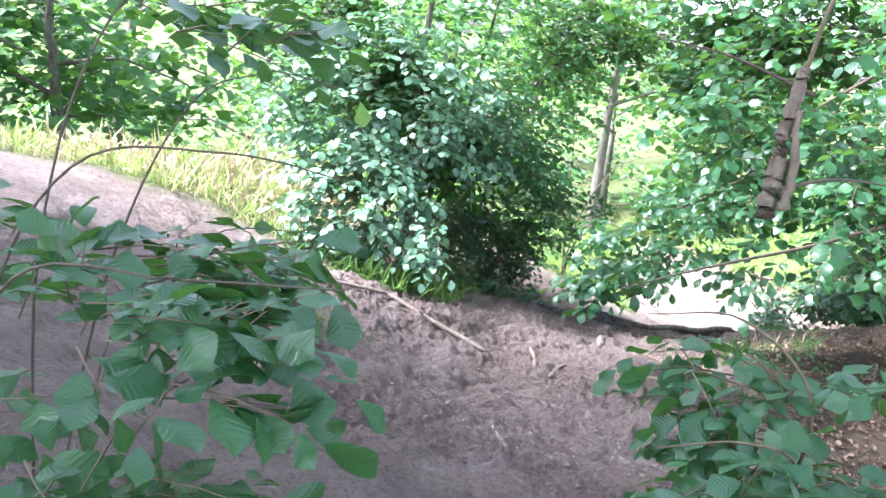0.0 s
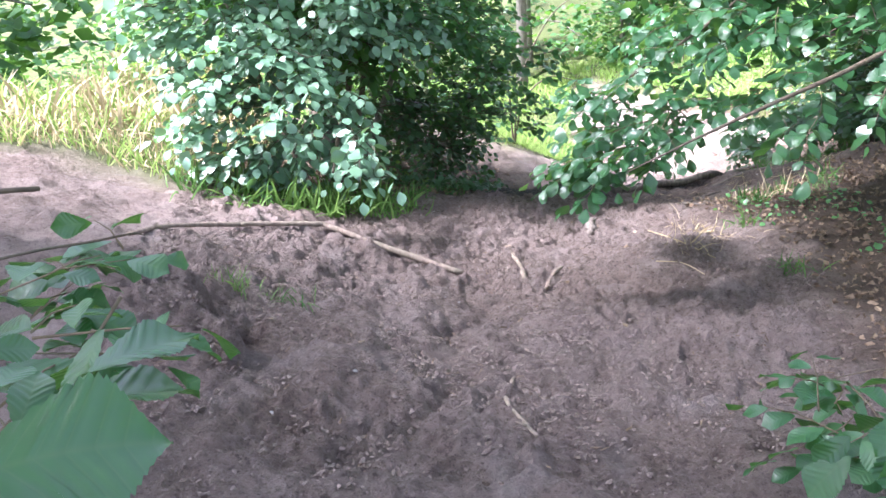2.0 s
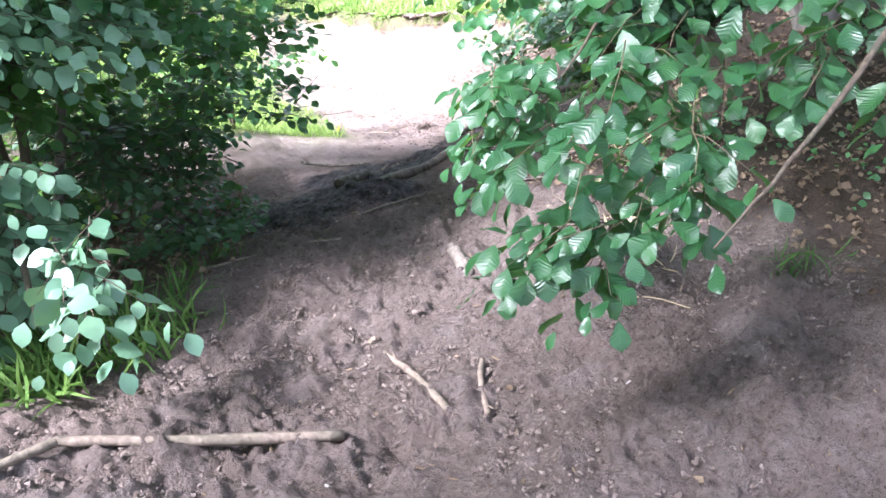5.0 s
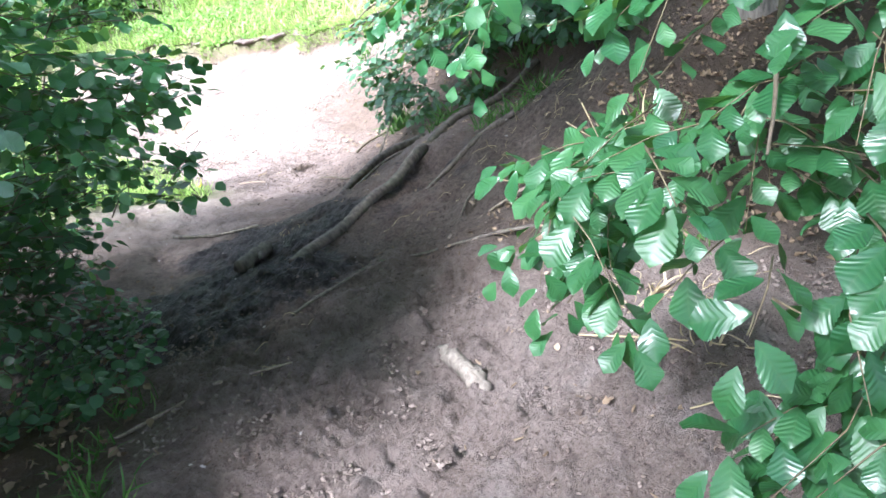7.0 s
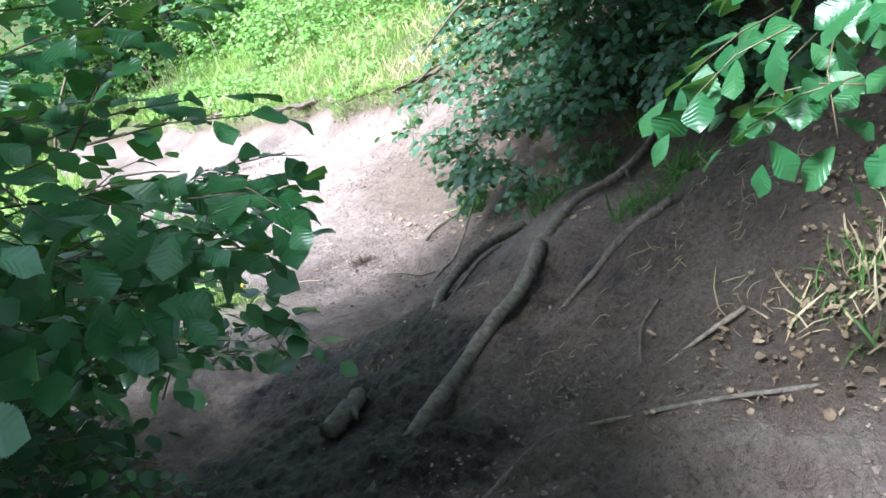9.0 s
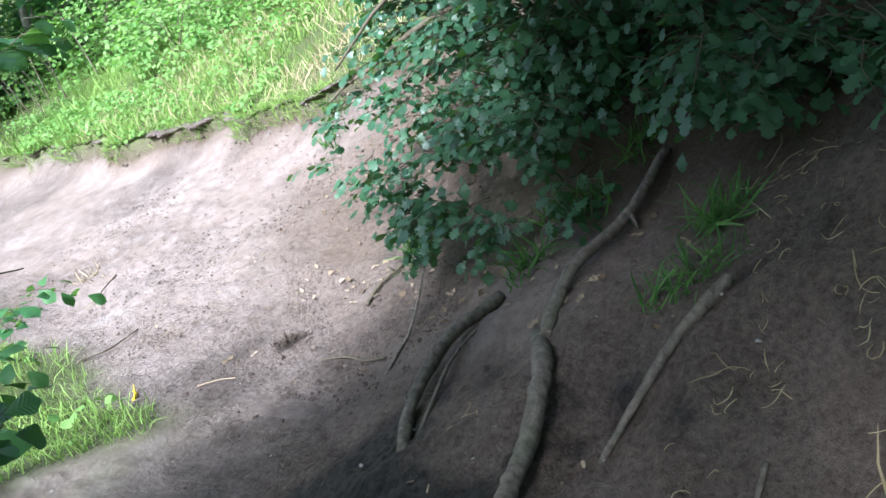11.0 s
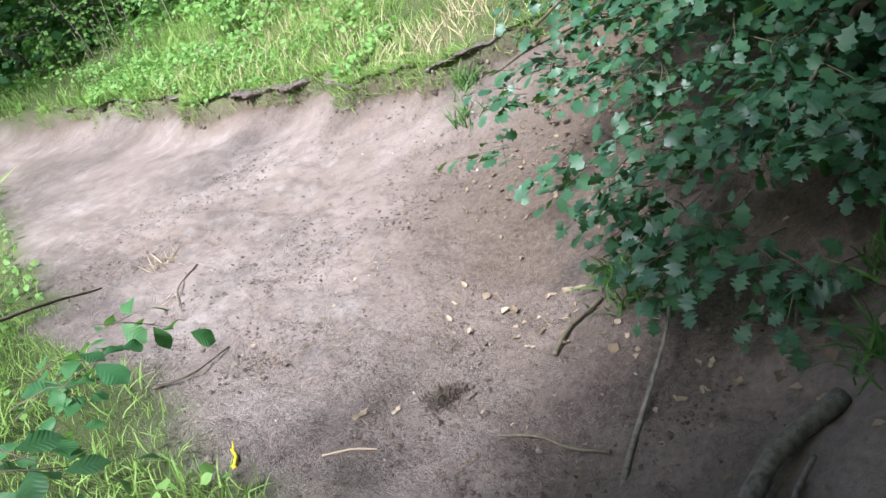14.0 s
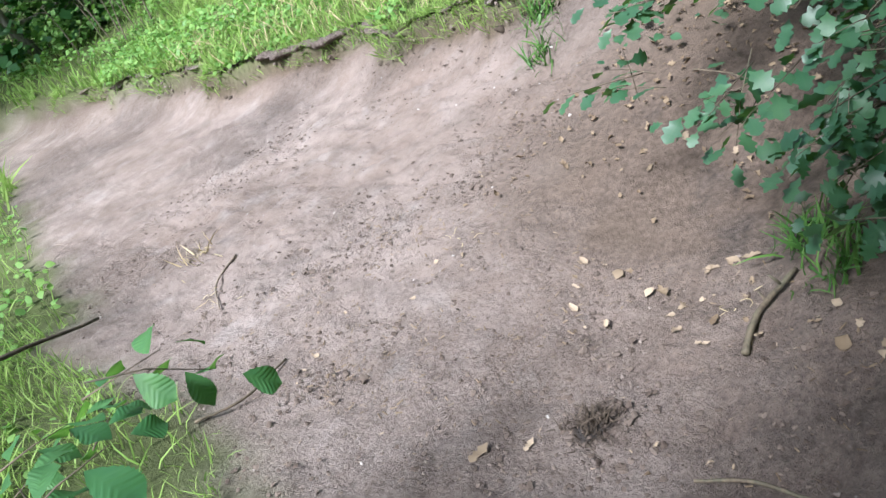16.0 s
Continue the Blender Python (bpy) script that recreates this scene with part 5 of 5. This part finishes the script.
fill(sp, [((-0.3, 1.15, 0.97), (0.2, 0.2, 0.09), 18), ((-0.45, 1.5, 0.98), (0.22, 0.25, 0.12), 14), ((-0.36, 1.75, 1.46), (0.2, 0.25, 0.06), 9), ((-0.32, 1.05, 0.72), (0.22, 0.22, 0.14), 16), ((-0.75, 1.6, 0.8), (0.3, 0.3, 0.25), 18), ((-0.32, 2.1, 0.84), (0.12, 0.22, 0.06), 8), ((-0.45, 2.55, 0.72), (0.12, 0.15, 0.06), 6), ((-0.26, 1.52, 1.0), (0.08, 0.14, 0.04), 6), ((-0.6, 1.2, 0.6), (0.25, 0.3, 0.2), 14)],
     0.22, 6, 0.1, 0.25, 0.3, 0.4, 0.6, 0.0022, (-0.9, 1.2, 0.8))
for o, d, l, n in (((-0.8, 1.72, 1.52), (0.55, 0.46, -0.27), 0.62, 9), ((-0.62, 1.86, 1.44), (0.4, 0.1, -0.06), 0.34, 6), ((-0.75, 1.6, 1.5), (0.5, 0.15, -0.06), 0.36, 6), ((-0.55, 1.95, 1.38), (0.36, 0.3, -0.1), 0.34, 6), ((-0.8, 1.9, 1.48), (0.5, 0.1, -0.05), 0.34, 6)):
    sp.add(o, d, l, n, 0.085, 0.1, 0.0022, 0.3)
plant(sp, shoot, HORNBEAM, "round", 250, GREENTWIG, "round")
BIG_LEAF = mesh_from("leaf", SHAPES["round"][1][0], [SHAPES["round"][1][1]], HORNBEAM, SHAPES["round"][1][2])
YOUNG_LEAF = mesh_from("leaf", SHAPES["round"][2][0], [SHAPES["round"][2][1]], HERB, SHAPES["round"][2][2])
for foot, at, tip, me in (((-0.45, 1.4, 1.0), (-0.185, 1.5, 1.06), (-0.09, 1.53, 1.055), BIG_LEAF), ((-0.42, 2.2, 1.3), (-0.195, 2.3, 1.24), (-0.175, 2.295, 1.17), YOUNG_LEAF)):
    stem(shoot, [foot, tuple(0.5 * (a + c) + 0.01 for a, c in zip(foot, at)), at], 0.0022, 0.0012, TWIG, "petiole", "", 5, 87)
    m = frames([at], [np.subtract(tip, at)], np.array([(0.1, -0.5, 1.0)]), np.linalg.norm(np.subtract(tip, at)))
    leaf = child("leaf", me, shoot)
    leaf.matrix_basis = Matrix.Translation(-shoot.location) @ Matrix(m[0].tolist())
stem(shoot, [(bx, by + 0.35, bz), (-0.72, 1.9, 0.8), (-0.6, 2.1, 1.2), (-0.42, 2.2, 1.3)], 0.004, 0.002, TWIG, "stem", "", 6, 88)
tagged(shoot, "young hazel shoots with large toothed leaves close to the path", "bush")

sapling = base_empty("hornbeam_sapling", 1.05, 1.75)
bx, by, bz = sapling.location
stem(sapling, [(1.35, 1.9, bz - 0.05), (1.4, 1.9, 0.8), (1.38, 1.88, 1.6), (1.3, 1.85, 2.5)], 0.03, 0.018, BARK, "trunk", "", 9, 90)
stem(sapling, [(0.705, 1.63, 1.2), (0.705, 1.635, 1.26), (0.71, 1.645, 1.34), (0.72, 1.66, 1.44), (0.73, 1.67, 1.5)], 0.022, 0.012, TORN, "broken_branch", "dead hanging branch with torn peeling bark", 9, 91, 0.14)
stem(sapling, [(0.725, 1.61, 1.22), (0.735, 1.62, 1.28), (0.725, 1.64, 1.42)], 0.013, 0.006, TORN, "bark_strip", "torn loose strip of bark", 6, 89, 0.6)
for i, pts in enumerate(([(0.73, 1.67, 1.49), (0.78, 1.69, 1.7), (1.0, 1.78, 1.95), (1.3, 1.85, 2.1)], [(0.95, 1.75, 0.3), (0.85, 1.5, 0.7), (0.7, 1.45, 0.78), (0.55, 1.5, 0.72)], [(0.95, 1.75, 0.35), (0.9, 1.6, 0.8), (0.75, 1.7, 0.95), (0.55, 1.75, 0.92)], [(0.84, 1.7, 2.0), (0.7, 1.8, 2.05), (0.5, 2.0, 1.95)], [(0.95, 1.75, 0.2), (1.0, 1.4, 0.6), (0.8, 1.25, 0.72), (0.6, 1.25, 0.66)],
                            [(0.72, 1.66, 1.25), (0.9, 1.75, 1.28), (1.2, 1.9, 1.26)], [(0.76, 1.67, 1.45), (0.6, 1.72, 1.5), (0.45, 1.8, 1.52)], [(1.3, 1.9, 0.0), (1.45, 2.3, 0.25), (1.4, 2.7, 0.2), (1.25, 2.95, 0.02)])):
    stem(sapling, pts, 0.005, 0.0015, TWIG if i > 3 else GREENTWIG, "branch", "", 6, 92 + i)
sp = Sprays(231)
fill(sp, [((0.76, 1.48, 0.72), (0.2, 0.2, 0.13), 24), ((0.74, 1.75, 0.8), (0.18, 0.18, 0.12), 14), ((0.95, 1.3, 0.66), (0.25, 0.22, 0.18), 22), ((1.05, 1.8, 0.75), (0.3, 0.3, 0.25), 16), ((0.6, 2.1, 1.95), (0.35, 0.35, 0.1), 12), ((1.0, 2.0, 1.8), (0.4, 0.3, 0.15), 12), ((1.28, 2.85, 0.02), (0.2, 0.22, 0.14), 14)],
     0.24, 6, 0.09, 0.3, 0.4, 0.4, 0.6, 0.0026, (1.3, 1.8, 0.7))
plant(sp, sapling, HORNBEAM, "round", 250, GREENTWIG, "round")
tagged(sapling, "hornbeam sapling with a dead torn stem and broad leaves", "sapling")

# the oak bush on the bank of the lower path
oak = base_empty("oak_bush", 5.35, 8.3)
bx, by, bz = oak.location
for i, pts in enumerate(([(0, 0, 0), (-0.1, 0.1, 0.6), (-0.4, 0.3, 0.9), (-0.7, 0.7, 0.75), (-0.75, 1.2, 0.35)], [(0, 0, 0), (-0.3, 0, 0.35), (-0.6, 0.1, 0.35), (-0.95, 0.2, 0.05)], [(0, 0, 0), (0.1, 0, 1.0), (0.1, 0.2, 2.0), (0.0, 0.3, 3.2)], [(0, 0, 0), (-0.3, -0.4, 0.6), (-0.6, -0.7, 0.7)], [(0.1, 0, 0), (-0.2, 0.6, 0.5), (-0.35, 1.3, 0.2), (-0.4, 1.75, -0.05)],
                            [(0.1, 0, 0.2), (-0.1, 0.5, 1.0), (-0.35, 0.9, 1.1), (-0.6, 1.3, 0.9)])):
    stem(oak, [(bx + a, by + b, bz - 0.05 + c) for a, b, c in pts], 0.03, 0.005, TWIG, "stem", "", 7, 110 + i)
sp = Sprays(241)
fill(sp, [((4.12, 8.62, -1.22), (0.26, 0.22, 0.1), 22), ((4.1, 8.8, -1.3), (0.16, 0.14, 0.08), 12), ((4.05, 8.32, -1.2), (0.16, 0.14, 0.1), 14), ((4.15, 7.85, -1.05), (0.14, 0.16, 0.1), 14), ((4.28, 9.0, -1.2), (0.2, 0.16, 0.14), 22), ((4.45, 9.4, -1.22), (0.16, 0.18, 0.08), 9), ((4.6, 9.85, -1.28), (0.14, 0.12, 0.06), 5), ((4.45, 8.7, -0.95), (0.2, 0.22, 0.16), 16), ((4.4, 8.2, -0.82), (0.3, 0.25, 0.2), 44), ((4.75, 8.05, -0.6), (0.3, 0.3, 0.2), 40), ((4.65, 8.5, -0.85), (0.3, 0.3, 0.2), 34), ((5.0, 9.1, -0.75), (0.3, 0.4, 0.2), 40), ((4.62, 8.95, -1.08), (0.2, 0.22, 0.12), 24), ((4.8, 9.25, -0.95), (0.22, 0.28, 0.14), 30), ((4.9, 9.8, -1.05), (0.26, 0.2, 0.07), 14), ((5.25, 9.75, -0.8), (0.3, 0.3, 0.15), 26), ((4.95, 8.6, -0.6), (0.45, 0.5, 0.33), 60), ((4.55, 7.8, -0.65), (0.3, 0.25, 0.2), 18), ((5.1, 9.2, -0.45), (0.4, 0.5, 0.3), 44)],
     0.26, 5, 0.084, 0.2, 0.3, 0.45, 0.8, 0.0026, (5.4, 8.4, -0.4))
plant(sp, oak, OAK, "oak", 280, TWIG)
# leaf masses behind and overhead, partly unseen, added to darken the bush inside
sp = Sprays(242)
fill(sp, [((5.2, 8.4, 0.2), (0.7, 0.8, 0.5), 75), ((5.7, 7.8, 0.4), (0.8, 0.7, 0.7), 100), ((5.4, 9.3, 0.0), (0.55, 0.6, 0.45), 34), ((5.3, 7.2, 0.0), (0.5, 0.5, 0.45), 60), ((5.8, 8.4, 1.2), (0.9, 1.0, 0.7), 70), ((6.2, 8.6, 0.0), (0.6, 0.6, 0.6), 30), ((4.95, 7.55, -0.45), (0.4, 0.35, 0.25), 60), ((4.35, 7.25, -0.5), (0.4, 0.3, 0.16), 50), ((4.3, 6.75, -0.4), (0.35, 0.3, 0.16), 40), ((4.9, 6.6, 0.0), (0.4, 0.4, 0.25), 40), ((5.1, 7.0, -0.15), (0.5, 0.5, 0.3), 60), ((4.9, 8.2, -0.4), (0.4, 0.4, 0.3), 50), ((5.5, 8.7, -0.6), (0.5, 0.7, 0.5), 150), ((5.15, 8.3, -0.85), (0.35, 0.45, 0.25), 90), ((5.6, 9.5, -0.6), (0.5, 0.5, 0.45), 90), ((5.6, 8.6, 1.3), (1.1, 1.2, 0.5), 200), ((5.2, 7.6, 1.0), (0.9, 0.8, 0.4), 130), ((6.2, 8.0, 0.3), (0.5, 0.9, 0.9), 110), ((4.75, 8.6, 0.55), (0.75, 0.9, 0.25), 170), ((5.0, 8.4, -1.0), (0.25, 0.4, 0.2), 60)],
     0.4, 8, 0.09, 0.25, 0.35, 0.4, 0.8, 0.003, (5.4, 8.3, 0.2))
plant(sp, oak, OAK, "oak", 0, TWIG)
tagged(oak, "dark shaded oak bush with lobed leaves over the path edge", "bush")

# the small shoot at the grassy left edge
young = base_empty("hazel_sapling", 1.9, 9.75)
bx, by, bz = young.location
for i, pts in enumerate(([(0, 0, 0), (0.1, 0, 0.5), (0.35, 0, 0.75), (0.6, 0.0, 0.72), (0.85, 0.1, 0.6)], [(0, 0, 0), (0.05, -0.1, 0.8), (0.35, -0.3, 1.5), (0.85, -0.5, 1.75)], [(0, 0, 0), (-0.1, 0, 1.0), (-0.2, 0, 2.2)])):
    stem(young, [(bx + a, by + b, bz - 0.04 + c) for a, b, c in pts], 0.012, 0.003, TWIG, "stem", "", 6, 130 + i)
sp = Sprays(251)
fill(sp, [((2.42, 9.4, -0.78), (0.16, 0.16, 0.07), 5), ((2.58, 9.75, -0.9), (0.22, 0.16, 0.08), 5), ((2.2, 9.2, -0.7), (0.16, 0.18, 0.1), 5), ((2.8, 9.15, 0.22), (0.2, 0.2, 0.1), 8), ((1.6, 9.9, -0.7), (0.3, 0.4, 0.3), 12)], 0.24, 5, 0.09, 0.2, 0.3, 0.4, 0.7, 0.0022, (1.9, 9.6, -0.3))
plant(sp, young, CANOPY, "round", 200, TWIG)
tagged(young, "thin hazel sapling on the grassy verge of the path", "sapling")


# ---- low plants ----
def undergrowth(name, n, box, test, hgt, size, seed, mat, label, shape="small"):
    rng = np.random.default_rng(seed)
    p = np.stack([rng.uniform(box[0], box[1], n), rng.uniform(box[2], box[3], n)], 1)
    p = p[test(p[:, 0], p[:, 1], rng.random(n))]
    k = len(p)
    mound = 0.35 + 1.3 * np.clip(value_noise(p[:, 0], p[:, 1], 0.8, seed, 3) + 0.35, 0, 1)
    z = ground(p[:, 0], p[:, 1]) + hgt * mound * rng.random(k) ** 0.6
    a = rng.uniform(0, 2 * np.pi, k)
    m = frames(np.stack([p[:, 0], p[:, 1], z], 1), np.stack([np.cos(a), np.sin(a), -0.2 + 0.35 * rng.normal(size=k)], 1), np.array([0, 0, 1.0]) + 0.45 * rng.normal(size=(k, 3)), size * (0.6 + 0.8 * rng.random(k)))
    ob = new(name, scatter(name, m, SHAPES[shape], mat))
    tagged(ob, label, "undergrowth", kind="stuff")


undergrowth("bank_herbs", 12000, (6.3, 10, 13.0, 22), lambda x, y, r: (cover_masks(x, y)[1] > 0.6) & (x > lip_x(y) + 0.25 + 0.6 * r) & (value_noise(x, y, 0.9, 5, 3) > -0.12), 0.35, 0.06, 71, HERB, "low bright green weeds on the grass bank", "far")
undergrowth("lip_weeds", 9000, (6.0, 8.0, 12.6, 18), lambda x, y, r: (cover_masks(x, y)[1] > 0.5) & (x < lip_x(y) + 0.9) & (value_noise(x, y, 2.3, 15, 3) > -0.15 + 0.3 * (y < 14)), 0.13, 0.045, 79, HERB, "small leafy weeds spilling over the turf edge")
undergrowth("bramble_patch", 16000, (8.0, 13.0, 12, 24), lambda x, y, r: (value_noise(x, y, 0.45, 9, 3) > -0.1) & (x > 8.2 + 0.3 * r), 0.95, 0.085, 72, HERB, "chest-high bramble and nettle thicket behind the bank", "far")
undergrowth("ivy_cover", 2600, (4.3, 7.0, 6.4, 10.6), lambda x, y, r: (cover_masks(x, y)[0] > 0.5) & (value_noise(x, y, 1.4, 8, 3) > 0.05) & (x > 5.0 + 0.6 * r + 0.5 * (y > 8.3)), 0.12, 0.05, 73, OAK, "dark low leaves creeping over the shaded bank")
undergrowth("verge_herbs", 2600, (1.9, 4.6, 3.0, 5.75), lambda x, y, r: (cover_masks(x, y)[0] > 0.5) & (value_noise(x, y, 1.8, 4, 3) > -0.03), 0.13, 0.03, 74, LITLEAF, "small green weeds among dead leaves")
# weeds below the hazel use the dark oak green, their shade in the colour
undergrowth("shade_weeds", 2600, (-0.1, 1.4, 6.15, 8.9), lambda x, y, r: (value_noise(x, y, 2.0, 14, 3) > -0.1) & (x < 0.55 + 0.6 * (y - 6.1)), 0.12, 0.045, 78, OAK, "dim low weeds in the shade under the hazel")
undergrowth("verge_weeds", 3600, (1.4, 4.5, 9.6, 18), lambda x, y, r: (cover_masks(x, y)[1] > 0.6) & (value_noise(x, y, 1.5, 6, 3) > -0.05), 0.14, 0.05, 75, HERB, "green weeds along the left edge of the path")
undergrowth("hill_scrub", 2600, (-9, -3.2, 5.5, 14), lambda x, y, r: r < 0.9, 0.7, 0.09, 77, HERB, "pale green scrub on the hillside", "far")
undergrowth("hill_weeds", 5000, (-4, 0.8, 8.2, 13), lambda x, y, r: r < 0.9, 0.6, 0.08, 76, HERB, "green undergrowth on the upper bank", "far")


# ---- woodland round about ----
def wood_tree(name, x, y, height, crown, seed, trunk=0.14, leaves=1500, low=0.3, size=0.16, label="slender woodland tree with a full green crown"):
    e = base_empty(name, x, y, float(land(x, y)))
    bx, by, bz = e.location
    rng = np.random.default_rng(seed)
    lean = rng.normal(size=2) * 0.05 * height
    top = np.array((bx + lean[0], by + lean[1], bz + height))
    foot = np.array((bx, by, bz - 0.2))
    stem(e, [foot, foot + (top - foot) * 0.35 + (*rng.normal(size=2) * 0.1, 0), foot + (top - foot) * 0.7 + (*rng.normal(size=2) * 0.15, 0), top], trunk, trunk * 0.25, BARK, "trunk", "", 8, seed)
    pos = []
    for k in range(9):
        s = low + (0.95 - low) * k / 9
        o = foot + (top - foot) * s
        a = k * 2.4 + rng.random()
        l = crown * (1.15 - 0.7 * abs(s - 0.5)) * (0.7 + 0.5 * rng.random())
        tip = o + np.array((math.cos(a) * l, math.sin(a) * l, 0.25 * l * rng.normal() + 0.2 * l))
        limb = Tubes()
        limb.add([o, o + (tip - o) * 0.5 + (0, 0, 0.12 * l), tip], [trunk * 0.35, trunk * 0.2, 0.01], 5)
        child("limb", limb.mesh("limb", BARK), e)
        for _ in range(int(leaves * 0.8) // 9 // 14):
            c = o + (tip - o) * (0.25 + 0.8 * rng.random()) + rng.normal(size=3) * crown * (0.2, 0.2, 0.16)
            pos.append(c + rng.normal(size=(14, 3)) * (0.26, 0.26, 0.12))
    p = np.concatenate(pos)
    p = p[p[:, 2] > land(p[:, 0], p[:, 1]) + 0.1]
    a = rng.uniform(0, 2 * np.pi, len(p))
    m = frames(p, np.stack([np.cos(a), np.sin(a), -0.25 + 0.3 * rng.normal(size=len(p))], 1), np.array([0, 0, 1.0]) + 0.45 * rng.normal(size=(len(p), 3)), size * (0.68 + 0.78 * rng.random(len(p))))
    cr = child("crown", scatter("crown", m, SHAPES["far"], CANOPY), e)
    cr["kind"] = "stuff"
    tagged(e, label, "tree", "woodland trees")


# edge of the wood beyond the bank, and behind the bushes; those west of the start are unseen, added for shade
for i, (x, y, h, c, low, n) in enumerate(((8.6, 23.0, 5.0, 2.0, 0.08, 3000), (11.5, 24.0, 6.5, 2.4, 0.08, 3000), (14.5, 21.5, 7, 2.6, 0.08, 3000), (6.0, 26.0, 6.0, 2.3, 0.08, 2600), (16.0, 17.0, 8, 2.8, 0.1, 2600), (14.5, 12.5, 8, 2.6, 0.12, 2200),
                                          (2.6, 23.0, 6, 2.2, 0.1, 2600), (-3.8, 19.5, 7, 2.4, 0.1, 2800), (-5.4, 14.6, 6, 2.2, 0.12, 2800), (-0.9, 14.2, 2.4, 1.2, 0.1, 2400), (-6.0, 11.0, 7, 2.3, 0.15, 2400), (-5.2, 3.9, 8, 2.2, 0.45, 1300), (-4.2, 2.8, 8.5, 2.3, 0.4, 2000), (-3.4, 0.6, 7.0, 2.0, 0.4, 2600), (4.6, 21.0, 8.0, 2.4, 0.45, 1500), (9.0, 20.6, 3.2, 1.3, 0.05, 2600), (7.6, 21.6, 3.0, 1.2, 0.05, 2400), (-6.5, 2.6, 8.5, 2.6, 0.35, 2800),
                                          (-0.8, 11.6, 2.6, 1.3, 0.1, 2600), (8.5, 8.2, 7, 2.4, 0.1, 2600), (7.6, 5.0, 8, 2.4, 0.2, 2200), (7.0, 0.5, 8, 2.4, 0.3, 1800), (-5.5, -1.5, 8, 2.4, 0.35, 1800), (1.5, -8.0, 8, 2.6, 0.35, 1800), (-6.8, 8.4, 6, 2.2, 0.08, 2800), (-4.6, 10.4, 4, 1.7, 0.08, 2600),
                                          (19, 27, 9, 3.2, 0.1, 2600), (12, 31, 10, 3.4, 0.1, 2600), (4, 33, 10, 3.4, 0.1, 2600), (-4, 27, 10, 3.2, 0.1, 2600), (-11, 19, 9, 3.2, 0.1, 2400), (-13, 9, 9, 3, 0.15, 2000), (22, 19, 9, 3.2, 0.1, 2200), (20, 9, 9, 3.2, 0.12, 2000))):
    wood_tree("woodland_tree", x, y, h, c, 300 + i, 0.06 + 0.012 * h, n, low, 0.13 + 0.012 * c * 2)

# bramble bushes on the grass bank
for i, (x, y, rx, ry, h, n) in enumerate(((8.3, 16.0, 0.9, 1.1, 0.8, 130), (8.9, 18.6, 1.0, 1.1, 1.1, 130), (9.4, 14.2, 1.0, 1.0, 0.9, 110), (8.0, 20.4, 0.9, 0.8, 1.2, 110), (9.8, 12.2, 1.0, 0.9, 1.1, 90), (7.3, 22.0, 0.8, 0.6, 1.4, 90), (10.2, 16.6, 1.0, 1.0, 1.3, 100))):
    e = base_empty("bramble_bush", x, y, float(land(x, y)))
    for k in range(5):
        a = k * 1.3 + i
        stem(e, [(x, y, e.location.z - 0.03), (x + 0.3 * rx * math.cos(a), y + 0.3 * ry * math.sin(a), e.location.z + 0.7 * h), (x + 0.8 * rx * math.cos(a), y + 0.8 * ry * math.sin(a), e.location.z + 0.8 * h)], 0.01, 0.003, TWIG, "cane", "", 5, 500 + 9 * i + k)
    sp = Sprays(520 + i)
    fill(sp, [((x, y, e.location.z + 0.5 * h), (rx, ry, 0.55 * h), n)], 0.45, 9, 0.095, 0.3, 0.3, 0.6, 0.9, 0.003)
    plant(sp, e, HERB, "far", 0, TWIG)
    tagged(e, "bright green bramble bush on the grass bank", "bush", "brambles on the bank")

# bare dead stems at the foot of the wood
drng = np.random.default_rng(9)
for k in range(16):
    x, y = 7.0 + 2.4 * drng.random(), 17.8 + 2.2 * drng.random()
    e = base_empty("dead_stem", x, y, float(land(x, y)))
    lx, ly, h = 0.12 * drng.normal(), 0.1 * drng.normal(), 0.5 + 0.5 * drng.random()
    z = e.location.z
    stem(e, [(x, y, z - 0.05), (x + 0.4 * lx, y + 0.4 * ly, z + 0.5 * h), (x + lx, y + ly, z + h)], 0.011, 0.005, DEADWOOD, "stalk", "", 6, 400 + k)
    tagged(e, "bare pale dead stem at the wood edge", "stem", "dead stems")
